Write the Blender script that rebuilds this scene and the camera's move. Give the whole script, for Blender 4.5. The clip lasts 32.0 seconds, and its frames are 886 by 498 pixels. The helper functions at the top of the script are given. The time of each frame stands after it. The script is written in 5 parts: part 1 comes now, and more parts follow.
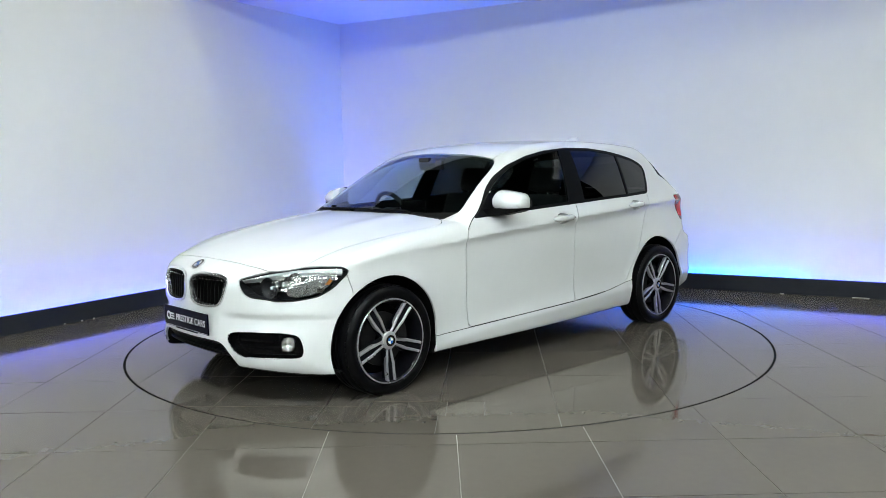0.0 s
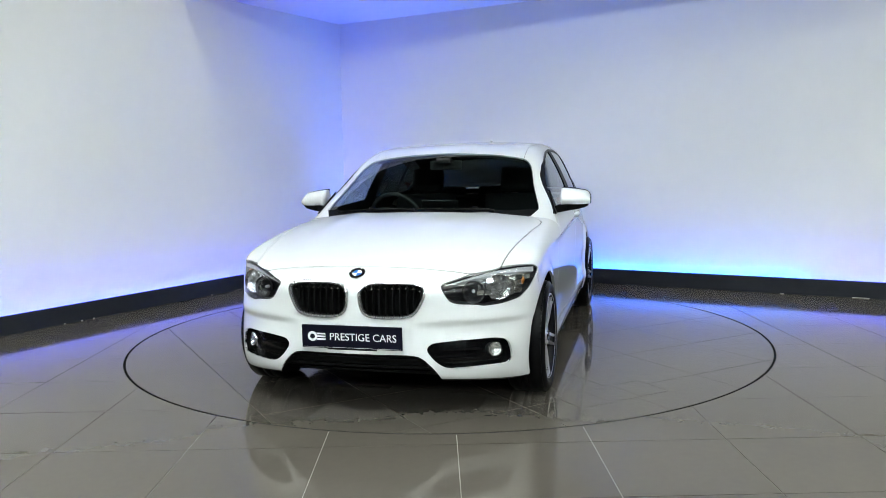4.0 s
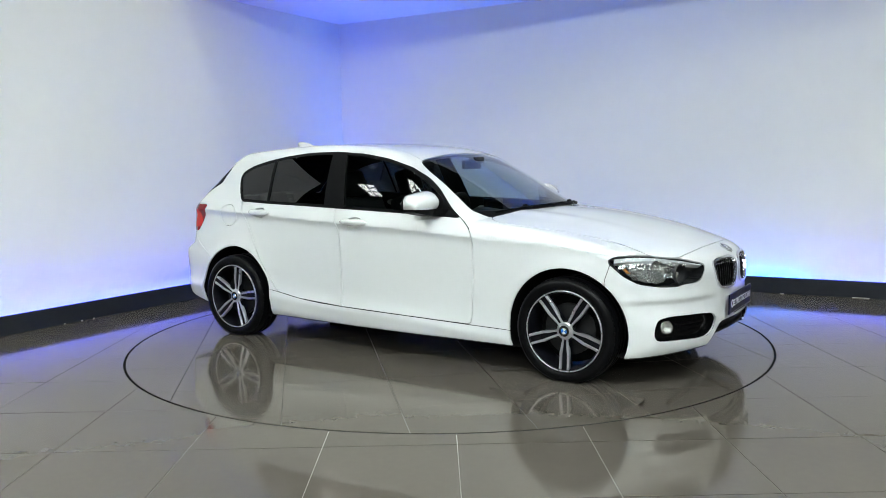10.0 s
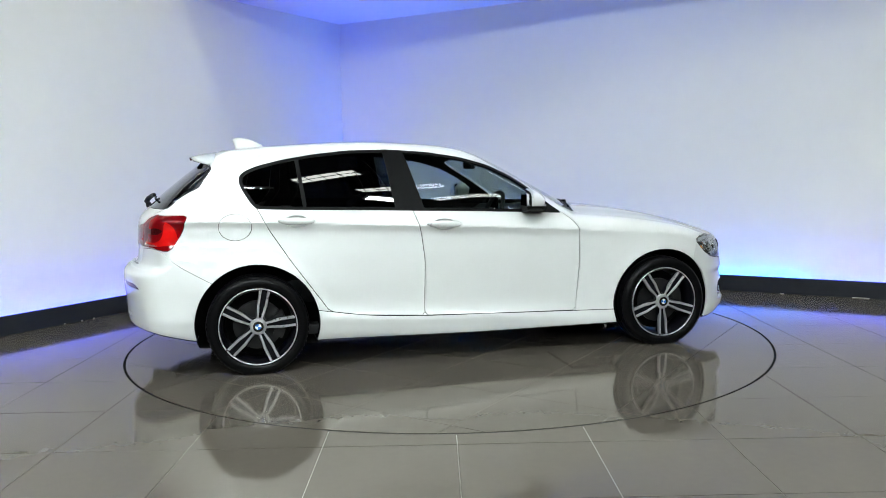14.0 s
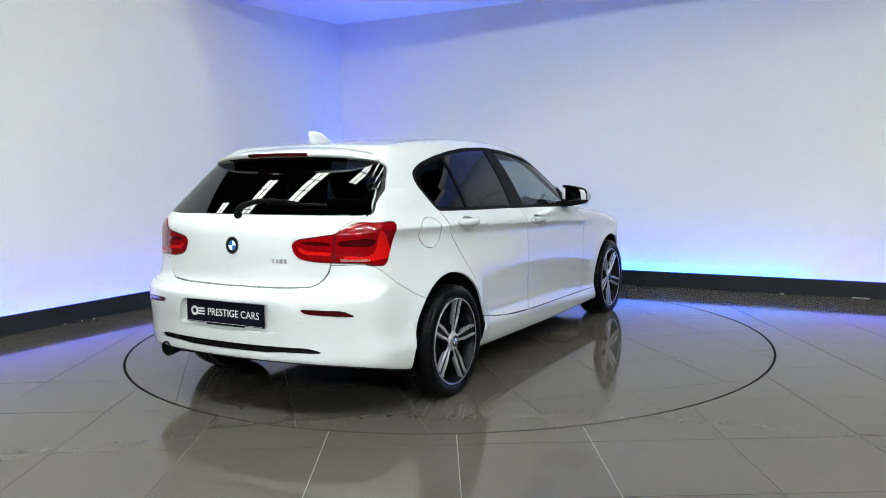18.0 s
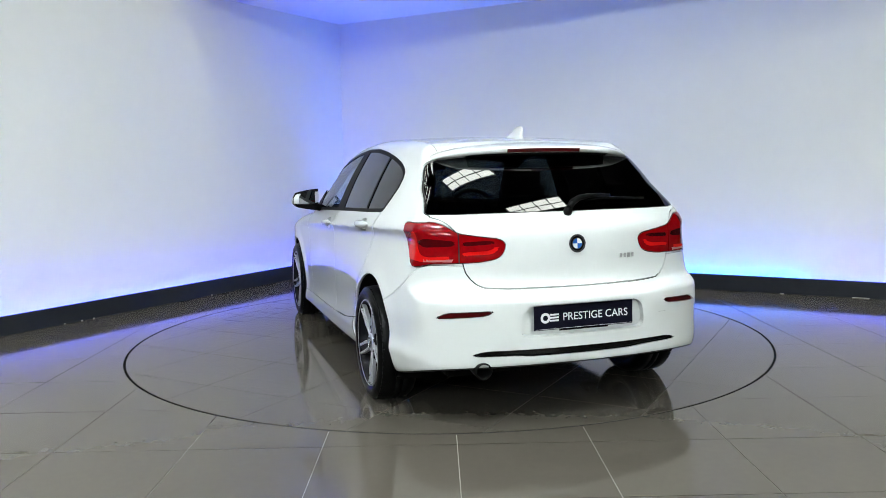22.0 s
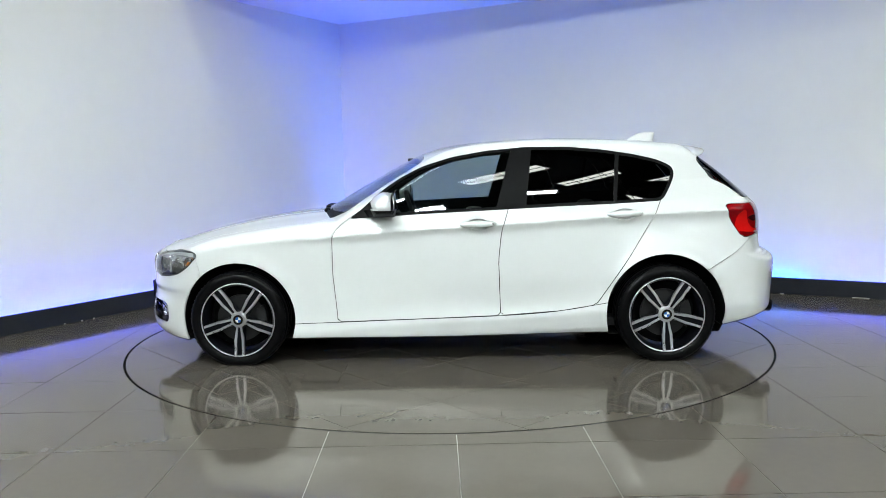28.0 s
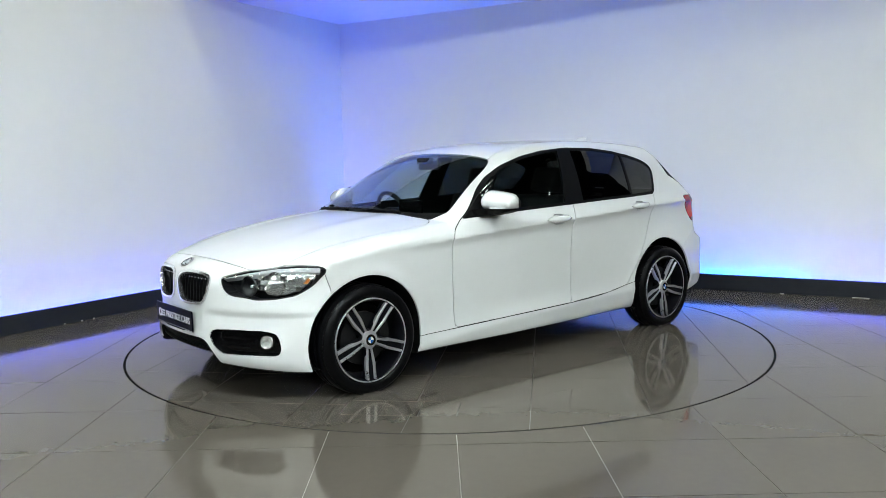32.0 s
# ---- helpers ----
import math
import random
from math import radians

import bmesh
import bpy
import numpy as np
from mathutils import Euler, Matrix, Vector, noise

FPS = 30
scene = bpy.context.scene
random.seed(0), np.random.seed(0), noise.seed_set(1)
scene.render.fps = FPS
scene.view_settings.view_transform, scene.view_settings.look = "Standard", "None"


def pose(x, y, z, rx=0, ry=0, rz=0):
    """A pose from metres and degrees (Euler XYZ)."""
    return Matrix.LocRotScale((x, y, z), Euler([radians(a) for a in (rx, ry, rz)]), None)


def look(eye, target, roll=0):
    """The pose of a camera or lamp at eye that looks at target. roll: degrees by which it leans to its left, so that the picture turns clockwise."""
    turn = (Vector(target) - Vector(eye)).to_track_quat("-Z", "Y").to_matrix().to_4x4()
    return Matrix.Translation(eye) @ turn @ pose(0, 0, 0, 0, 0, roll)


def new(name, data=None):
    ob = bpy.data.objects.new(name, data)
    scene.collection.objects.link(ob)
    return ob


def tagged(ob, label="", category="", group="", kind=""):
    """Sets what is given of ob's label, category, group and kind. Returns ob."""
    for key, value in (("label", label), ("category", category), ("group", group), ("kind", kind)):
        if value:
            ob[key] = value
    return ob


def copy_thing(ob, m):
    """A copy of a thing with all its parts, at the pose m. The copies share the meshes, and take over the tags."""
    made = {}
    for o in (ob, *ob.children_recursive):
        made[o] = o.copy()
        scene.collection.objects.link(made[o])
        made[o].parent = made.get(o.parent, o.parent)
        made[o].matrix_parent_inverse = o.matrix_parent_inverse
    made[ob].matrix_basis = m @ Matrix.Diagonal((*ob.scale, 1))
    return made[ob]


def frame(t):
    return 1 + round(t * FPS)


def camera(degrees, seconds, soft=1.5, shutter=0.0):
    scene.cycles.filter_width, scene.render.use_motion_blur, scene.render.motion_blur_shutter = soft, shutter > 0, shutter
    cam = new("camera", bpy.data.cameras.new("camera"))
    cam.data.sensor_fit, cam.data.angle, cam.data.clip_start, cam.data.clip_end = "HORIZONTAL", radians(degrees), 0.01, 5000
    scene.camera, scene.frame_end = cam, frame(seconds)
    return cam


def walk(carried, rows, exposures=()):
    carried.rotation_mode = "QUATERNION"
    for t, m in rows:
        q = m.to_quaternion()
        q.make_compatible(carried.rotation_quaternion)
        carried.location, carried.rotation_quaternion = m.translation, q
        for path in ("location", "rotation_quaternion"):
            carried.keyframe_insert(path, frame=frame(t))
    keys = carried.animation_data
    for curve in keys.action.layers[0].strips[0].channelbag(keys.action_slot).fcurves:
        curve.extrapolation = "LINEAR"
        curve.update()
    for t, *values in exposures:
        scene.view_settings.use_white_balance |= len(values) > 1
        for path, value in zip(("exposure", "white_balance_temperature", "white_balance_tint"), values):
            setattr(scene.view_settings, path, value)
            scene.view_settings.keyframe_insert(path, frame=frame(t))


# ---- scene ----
cam = camera(57.472, 32.0, soft=0.75)
EYE = (0.0000, -5.9272, 1.2585)
VIEW = look(EYE, (-0.0310, 0.0395, 0.6281), -1.028)
walk(cam, [(0.0, VIEW), (32.0, VIEW)], [(0.0, -0.07), (32.0, -0.07)])
# heading of the car on the turntable, degrees
TURN = [(0, 223.62), (0.5, 223.62), (1, 224.83), (1.5, 227.64), (2, 232.19), (2.5, 237.78), (3, 243.94), (3.5, 249.64), (6, 279.88), (7, 291.74), (8, 303.56), (9, 315.16), (10, 326.88), (11, 338.71), (12, 350.21), (13, 361.93), (14, 373.71), (17, 408.74), (18, 420.65), (19, 432.62), (20, 444.54), (21, 456.57), (22, 468.47), (23, 480.44), (24, 492.32), (25, 504.04), (28, 538.86), (29, 550.62), (30, 562.15), (30.5, 567.51), (31, 573.39), (31.5, 576.76), (32, 579.53)]
OFF = (-0.031, 0.052)  # car's origin from the table's axis
R_TABLE = 2.256

# ---- world and light ----
world = bpy.data.worlds.new("world")
scene.world = world
world.use_nodes = True
world.node_tree.nodes["Background"].inputs[0].default_value = (0.30, 0.33, 0.40, 1)
world.node_tree.nodes["Background"].inputs[1].default_value = 0.05


# ---- materials ----
def mat(name, color, rough=0.5, metal=0.0, coat=0.0, grain=0.0, grain_scale=30.0, bump=0.0, bump_scale=60.0, spread=0.0, rough_var=0.0, spec=0.5):
    """A principled material with colour variation at two scales, roughness wear and fine relief, in object space."""
    m = bpy.data.materials.new(name)
    m.use_nodes = True
    nt = m.node_tree
    b = nt.nodes["Principled BSDF"]
    b.inputs["Base Color"].default_value = (*color, 1)
    b.inputs["Roughness"].default_value = rough
    b.inputs["Metallic"].default_value = metal
    b.inputs["Coat Weight"].default_value = coat
    b.inputs["Coat Roughness"].default_value = 0.02
    b.inputs["Specular IOR Level"].default_value = spec
    tc = nt.nodes.new("ShaderNodeTexCoord")
    if grain > 0 or rough_var > 0:
        n1 = nt.nodes.new("ShaderNodeTexNoise")
        n1.inputs["Scale"].default_value = grain_scale
        n1.inputs["Detail"].default_value = 6
        n2 = nt.nodes.new("ShaderNodeTexNoise")
        n2.inputs["Scale"].default_value = grain_scale * 0.08
        n2.inputs["Detail"].default_value = 3
        nt.links.new(tc.outputs["Object"], n1.inputs["Vector"])
        nt.links.new(tc.outputs["Object"], n2.inputs["Vector"])
        add = nt.nodes.new("ShaderNodeMath")
        add.operation = "ADD"
        nt.links.new(n1.outputs["Fac"], add.inputs[0])
        nt.links.new(n2.outputs["Fac"], add.inputs[1])
        if spread > 0:
            info = nt.nodes.new("ShaderNodeObjectInfo")
            sc = nt.nodes.new("ShaderNodeMath")
            sc.operation = "MULTIPLY_ADD"
            sc.inputs[1].default_value = spread
            sc.inputs[2].default_value = -0.5 * spread
            nt.links.new(info.outputs["Random"], sc.inputs[0])
            a2 = nt.nodes.new("ShaderNodeMath")
            a2.operation = "ADD"
            nt.links.new(add.outputs[0], a2.inputs[0])
            nt.links.new(sc.outputs[0], a2.inputs[1])
            add = a2
        mr = nt.nodes.new("ShaderNodeMapRange")
        mr.inputs[1].default_value, mr.inputs[2].default_value = 0.5, 1.5
        mr.inputs[3].default_value, mr.inputs[4].default_value = 1 - grain, 1 + grain
        nt.links.new(add.outputs[0], mr.inputs[0])
        mul = nt.nodes.new("ShaderNodeVectorMath")
        mul.operation = "SCALE"
        mul.inputs[0].default_value = color
        nt.links.new(mr.outputs[0], mul.inputs["Scale"])
        nt.links.new(mul.outputs[0], b.inputs["Base Color"])
        if rough_var > 0:
            mr2 = nt.nodes.new("ShaderNodeMapRange")
            mr2.inputs[1].default_value, mr2.inputs[2].default_value = 0.5, 1.5
            mr2.inputs[3].default_value, mr2.inputs[4].default_value = max(0, rough - rough_var), rough + rough_var
            nt.links.new(add.outputs[0], mr2.inputs[0])
            nt.links.new(mr2.outputs[0], b.inputs["Roughness"])
    if bump > 0:
        n3 = nt.nodes.new("ShaderNodeTexNoise")
        n3.inputs["Scale"].default_value = bump_scale
        n3.inputs["Detail"].default_value = 5
        nt.links.new(tc.outputs["Object"], n3.inputs["Vector"])
        bn = nt.nodes.new("ShaderNodeBump")
        bn.inputs["Strength"].default_value = bump
        bn.inputs["Distance"].default_value = 0.01
        nt.links.new(n3.outputs["Fac"], bn.inputs["Height"])
        nt.links.new(bn.outputs[0], b.inputs["Normal"])
    return m


def glow(name, color, strength):
    m = bpy.data.materials.new(name)
    m.use_nodes = True
    b = m.node_tree.nodes["Principled BSDF"]
    b.inputs["Base Color"].default_value = (*[0.5 * c for c in color], 1)
    b.inputs["Emission Color"].default_value = (*color, 1)
    b.inputs["Emission Strength"].default_value = strength
    return m


def polished_tile(name, color, sheen):
    """Polished stoneware: a dull warm body under a glossy, slightly tinted surface, a little different from tile to tile."""
    m = bpy.data.materials.new(name)
    m.use_nodes = True
    nt = m.node_tree
    nt.nodes.remove(nt.nodes["Principled BSDF"])
    tc, info = nt.nodes.new("ShaderNodeTexCoord"), nt.nodes.new("ShaderNodeObjectInfo")
    fine, broad = nt.nodes.new("ShaderNodeTexNoise"), nt.nodes.new("ShaderNodeTexNoise")
    for n, sc in ((fine, 22.0), (broad, 1.6)):
        n.inputs["Scale"].default_value = sc
        n.inputs["Detail"].default_value = 5
        nt.links.new(tc.outputs["Object"], n.inputs["Vector"])
    add = nt.nodes.new("ShaderNodeMath")
    add.operation = "ADD"
    nt.links.new(fine.outputs["Fac"], add.inputs[0])
    nt.links.new(broad.outputs["Fac"], add.inputs[1])
    both = nt.nodes.new("ShaderNodeMath")
    both.operation = "MULTIPLY_ADD"
    both.inputs[1].default_value = 0.5
    nt.links.new(info.outputs["Random"], both.inputs[0])
    nt.links.new(add.outputs[0], both.inputs[2])
    tone = nt.nodes.new("ShaderNodeMapRange")
    tone.inputs[1].default_value, tone.inputs[2].default_value = 0.6, 1.9
    tone.inputs[3].default_value, tone.inputs[4].default_value = 0.93, 1.07
    nt.links.new(both.outputs[0], tone.inputs[0])
    col = nt.nodes.new("ShaderNodeVectorMath")
    col.operation = "SCALE"
    col.inputs[0].default_value = color
    nt.links.new(tone.outputs[0], col.inputs["Scale"])
    wear = nt.nodes.new("ShaderNodeMapRange")
    wear.inputs[1].default_value, wear.inputs[2].default_value = 0.3, 0.7
    wear.inputs[3].default_value, wear.inputs[4].default_value = 0.05, 0.12
    nt.links.new(broad.outputs["Fac"], wear.inputs[0])
    df, gl = nt.nodes.new("ShaderNodeBsdfDiffuse"), nt.nodes.new("ShaderNodeBsdfGlossy")
    nt.links.new(col.outputs[0], df.inputs["Color"])
    gl.inputs["Color"].default_value = (*sheen, 1)
    nt.links.new(wear.outputs[0], gl.inputs["Roughness"])
    fr = nt.nodes.new("ShaderNodeFresnel")
    fr.inputs["IOR"].default_value = 1.48
    mx = nt.nodes.new("ShaderNodeMixShader")
    nt.links.new(fr.outputs[0], mx.inputs[0])
    nt.links.new(df.outputs[0], mx.inputs[1])
    nt.links.new(gl.outputs[0], mx.inputs[2])
    nt.links.new(mx.outputs[0], nt.nodes["Material Output"].inputs[0])
    return m


M_WALL = mat("wall_paint", (0.84, 0.84, 0.84), 0.6, grain=0.02, grain_scale=8, bump=0.03, bump_scale=180)
M_CEIL = mat("ceiling_paint", (0.84, 0.84, 0.84), 0.7, grain=0.02, grain_scale=6)
M_CEIL_TRIM = mat("cream_trim", (0.80, 0.76, 0.66), 0.5, grain=0.05, grain_scale=20)
M_PLINTH = mat("plinth_paint", (0.018, 0.020, 0.026), 0.35, spec=0.25, grain=0.15, grain_scale=20, rough_var=0.08)
M_CHIP = mat("chipped_primer", (0.38, 0.37, 0.34), 0.6, grain=0.3, grain_scale=90)
M_TILE = polished_tile("floor_tile", (0.080, 0.070, 0.058), (0.88, 0.83, 0.77))
M_GROUT = mat("tile_grout", (0.05, 0.047, 0.043), 0.6, grain=0.2, grain_scale=40)
M_GROUT_LIGHT = mat("tile_grout_light", (0.24, 0.22, 0.20), 0.6, grain=0.3, grain_scale=30)
M_DARK = mat("dark_gap", (0.002, 0.002, 0.002), 0.9, spec=0.1)
M_HALL = mat("hall_cladding", (0.022, 0.022, 0.024), 0.7, grain=0.15, grain_scale=3)
M_HALLROOF = mat("hall_roof_sheet", (0.018, 0.018, 0.02), 0.8, grain=0.15, grain_scale=3)
M_SKYLIGHT = glow("skylight_daylight", (0.92, 0.96, 0.90), 18.0)
M_LAMP = glow("lamp_lens", (0.85, 0.97, 0.98), 202.0)
M_LAMP_FILL = glow("fill_lamp_lens", (0.85, 0.97, 0.98), 88.0)
M_LED_V = glow("led_violet", (0.02, 0.04, 1.0), 80.0)
M_LED_C = glow("led_azure", (0.0, 0.13, 1.0), 130.0)
M_BAR = mat("glazing_bar", (0.12, 0.12, 0.12), 0.6, grain=0.1)


# ---- mesh helpers ----
def link(name, bm, material, parent=None, label="", smooth=False):
    me = bpy.data.meshes.new(name)
    bm.to_mesh(me)
    bm.free()
    me.materials.append(material)
    if smooth:
        me.shade_smooth()
    ob = new(name, me)
    if parent is not None:
        ob.parent = parent
    if label:
        ob["label"] = label
    return ob


def part(name, bm, material, parent, label="", smooth=False):
    return link(name, bm, material, parent, label, smooth)


def add_box(bm, lo, hi, m=None, bevel=0.0):
    """An axis-aligned box, optionally bevelled and moved by m."""
    cx, cy, cz = [(a + b) / 2 for a, b in zip(lo, hi)]
    r = bmesh.ops.create_cube(bm, size=1, matrix=Matrix.Translation((cx, cy, cz)) @ Matrix.Diagonal((hi[0] - lo[0], hi[1] - lo[1], hi[2] - lo[2], 1)))
    vs = r["verts"]
    if bevel > 0:
        es = {e for v in vs for e in v.link_edges}
        r2 = bmesh.ops.bevel(bm, geom=list(es), offset=bevel, segments=2, profile=0.7, affect="EDGES")
        vs = list({v for f in r2["faces"] for v in f.verts} | {v for v in vs if v.is_valid})
    if m is not None:
        bmesh.ops.transform(bm, matrix=m, verts=vs)
    return vs


def box(lo, hi, m=None, bevel=0.0):
    bm = bmesh.new()
    add_box(bm, lo, hi, m, bevel)
    return bm


def prism(pts, z0, z1):
    """A flat polygon in plan raised from z0 to z1."""
    bm = bmesh.new()
    a = [bm.verts.new((x, y, z0)) for x, y in pts]
    b = [bm.verts.new((x, y, z1)) for x, y in pts]
    bm.faces.new(a[::-1])
    bm.faces.new(b)
    for i in range(len(pts)):
        j = (i + 1) % len(pts)
        bm.faces.new((a[i], a[j], b[j], b[i]))
    bmesh.ops.recalc_face_normals(bm, faces=bm.faces[:])
    return bm


# ---- the showroom ----
CORNER = Vector((-1.255, 4.06))       # where the two display walls meet
LEFT = Vector((-0.508, -0.862))       # along the left wall, away from the corner
RIGHT = Vector((0.874, -0.486))       # along the right wall
LEFT_IN = Vector((0.862, -0.508))     # into the room
RIGHT_IN = Vector((-0.486, -0.874))
CANOPY_Z = 2.95
WALL_Z = 3.12
GAP = 0.085                            # slot between wall and plinth
PLINTH_T, PLINTH_H = 0.03, 0.15


def run(origin, along, inward, a0, a1, d0, d1, z0, z1):
    """A straight bar along a wall: a0..a1 along, d0..d1 into the room."""
    o = Vector(origin)
    return prism([o + along * a + inward * d for a, d in ((a0, d0), (a1, d0), (a1, d1), (a0, d1))], z0, z1)


LEN_L, LEN_R = 5.2, 6.6
wall_left = tagged(link("wall_1", run(CORNER, LEFT, LEFT_IN, -0.15, LEN_L, -0.15, 0, 0, WALL_Z), M_WALL), "tall plain white display wall washed with violet light", "wall", kind="structure")
wall_right = tagged(link("wall_2", run(CORNER, RIGHT, RIGHT_IN, 0.0, LEN_R, -0.15, 0, 0, WALL_Z), M_WALL), "tall plain white display wall washed with blue light", "wall", kind="structure")
p0 = GAP + PLINTH_T
for nm, al, inn, ln in (("left", LEFT, LEFT_IN, LEN_L), ("right", RIGHT, RIGHT_IN, LEN_R)):
    start = p0 if nm == "left" else GAP
    board = tagged(link("baseboard", run(CORNER, al, inn, start, ln, GAP, p0, 0, PLINTH_H), M_PLINTH), "low dark grey painted plinth hiding a light strip at the wall foot", "baseboard", kind="structure")
    for at, w in ((3.939, 0.006), (3.778, 0.008), (3.665, 0.010), (2.335, 0.006)) if nm == "left" else ((5.05, 0.018), (5.70, 0.070)):
        link("scuff", run(CORNER, al, inn, at - w, at + w, p0, p0 + 0.002, 0.001, 0.007), M_CHIP, board, "pale chip in the dark paint")
    for s0, s1, m_strip in ((0.10, ln, M_LED_V),) if nm == "left" else ((0.12, 5.25, M_LED_C), (5.30, ln, M_LED_V)):
        tagged(link("led_strip", run(CORNER, al, inn, s0, s1, 0.02, 0.06, 0.05, 0.06), m_strip), "glowing %s light strip hidden behind the dark plinth" % ("violet" if m_strip == M_LED_V else "azure"), "light strip", "light strips at the wall foot")

a = CORNER + LEFT * 2.45
b = CORNER + RIGHT * 8.0
tagged(link("ceiling", prism([CORNER, a, a.lerp(b, 0.8), CORNER + RIGHT * 6.6], CANOPY_Z, CANOPY_Z + 0.12), M_CEIL), "plain white corner ceiling panel tinted violet by the light strips", "ceiling", kind="structure")

tagged(link("trim", prism([(-0.86, 2.61), (1.10, 2.79), (1.10, 2.81), (-0.86, 2.63)], CANOPY_Z - 0.006, CANOPY_Z), M_CEIL_TRIM), "thin cream joint strip across the ceiling panel", "trim", kind="structure")

# floor: a base of grout with tiles laid on it, and a round hole for the turntable
TILE, JOINT, TILE_T = 0.607, 0.004, 0.010
GRID_TURN = 0.7
# k = 2 repeats the row farther back, unseen, added for light on the walls
SKYLIGHTS = [(-1.58 + 2.2 * i, 0.3 - 5.5 * k - 0.72 * i) for k in range(3) for i in range(-4, 6)]
LAMPS = [(0.633 * x, 0.633 * y) for x, y in ((-3.4, -4.7), (-1.9, -6.0), (-0.9, -7.4), (1.6, -6.3), (4.0, -6.9))]
# two unseen far rows of lamps, added to light the walls at a low angle
FILL_ROW_A = [(x, -12.0 - 0.175 * x) for x in (-9.5, -6.5, -3.5, -0.5, 2.5, 5.5, 8.5)]
FILL_ROW_B = [(x, -14.5 - 0.175 * x) for x in (-9.5, -6.5, -3.5, -0.5, 2.5, 5.5, 8.5)]

# ---- the car's outer skin as a smooth solid: side, top, front and rear faces rounded into one another ----
def spline(pts):
    """A natural cubic spline through (x, y) points as a fast lookup."""
    p = np.array(sorted(pts), float)
    x, y = p[:, 0], p[:, 1]
    n = len(x)
    h = np.diff(x)
    A = np.zeros((n, n))
    r = np.zeros(n)
    A[0, 0] = A[-1, -1] = 1
    for i in range(1, n - 1):
        A[i, i - 1], A[i, i], A[i, i + 1] = h[i - 1], 2 * (h[i - 1] + h[i]), h[i]
        r[i] = 6 * ((y[i + 1] - y[i]) / h[i] - (y[i] - y[i - 1]) / h[i - 1])
    m = np.linalg.solve(A, r)
    xs = np.linspace(x[0], x[-1], 1500)
    k = np.clip(np.searchsorted(x, xs) - 1, 0, n - 2)
    a, b = (x[k + 1] - xs), (xs - x[k])
    ys = m[k] * a**3 / (6 * h[k]) + m[k + 1] * b**3 / (6 * h[k]) + (y[k] / h[k] - m[k] * h[k] / 6) * a + (y[k + 1] / h[k] - m[k + 1] * h[k] / 6) * b
    return lambda q: np.interp(q, xs, ys)


def smax(a, b, k):
    h = np.clip(0.5 + 0.5 * (a - b) / k, 0, 1)
    return b + (a - b) * h + k * h * (1 - h)


HOOD = spline([(2.20, 0.60), (2.10, 0.672), (2.05, 0.703), (1.98, 0.737), (1.87, 0.775), (1.76, 0.808), (1.65, 0.837), (1.50, 0.872), (1.34, 0.903), (1.13, 0.934), (0.97, 0.951), (0.80, 0.966), (0.5, 0.985)])
SCREEN = spline([(1.10, 0.830), (0.90, 0.947), (0.83, 0.987), (0.663, 1.082), (0.496, 1.176), (0.33, 1.265), (0.19, 1.329), (0.09, 1.362), (-0.03, 1.386), (-0.25, 1.407), (-0.54, 1.422), (-0.745, 1.424), (-0.99, 1.416), (-1.24, 1.402), (-1.44, 1.385), (-1.65, 1.362), (-1.80, 1.338), (-2.0, 1.295)])
REAR = spline([(1.45, -1.50), (1.36, -1.60), (1.30, -1.672), (1.25, -1.739), (1.20, -1.806), (1.10, -1.930), (1.02, -2.020), (0.985, -2.056), (0.96, -2.078), (0.90, -2.098), (0.80, -2.104), (0.72, -2.106), (0.685, -2.114), (0.66, -2.134), (0.640, -2.172), (0.622, -2.196), (0.60, -2.203), (0.55, -2.205), (0.45, -2.196), (0.35, -2.19), (0.30, -2.183), (0.25, -2.155), (0.20, -2.09), (0.10, -1.95)])
FRONT = spline([(0.95, 2.0), (0.78, 2.055), (0.73, 2.070), (0.69, 2.077), (0.64, 2.083), (0.56, 2.084), (0.50, 2.088), (0.44, 2.094), (0.38, 2.100), (0.33, 2.106), (0.29, 2.108), (0.25, 2.104), (0.21, 2.09), (0.17, 2.06), (0.10, 2.00)])
PLAN = spline([(2.3, 0.72), (2.0, 0.775), (1.8, 0.818), (1.6, 0.846), (1.345, 0.864), (1.1, 0.868), (0.7, 0.868), (0.3, 0.870), (-0.2, 0.874), (-0.7, 0.878), (-1.1, 0.882), (-1.345, 0.882), (-1.6, 0.868), (-1.8, 0.842), (-2.0, 0.800), (-2.3, 0.72)])
SHOULDER = spline([(2.3, 0.74), (2.0, 0.79), (1.8, 0.835), (1.6, 0.858), (1.345, 0.862), (1.1, 0.861), (0.7, 0.861), (0.3, 0.863), (-0.2, 0.862), (-0.7, 0.849), (-1.06, 0.830), (-1.35, 0.806), (-1.74, 0.765), (-2.0, 0.725), (-2.3, 0.66)])
CREASE = spline([(2.2, 0.66), (1.6, 0.74), (1.086, 0.785), (0.758, 0.808), (0.397, 0.834), (0.037, 0.855), (-0.321, 0.872), (-0.82, 0.897), (-1.209, 0.917), (-1.632, 0.930), (-2.2, 0.935)])
BELT = spline([(2.2, 0.83), (1.4, 0.885), (0.62, 0.928), (0.405, 0.935), (0.041, 0.951), (-0.321, 0.964), (-0.681, 0.978), (-1.039, 0.990), (-1.332, 1.003), (-1.7, 1.02), (-2.2, 1.03)])
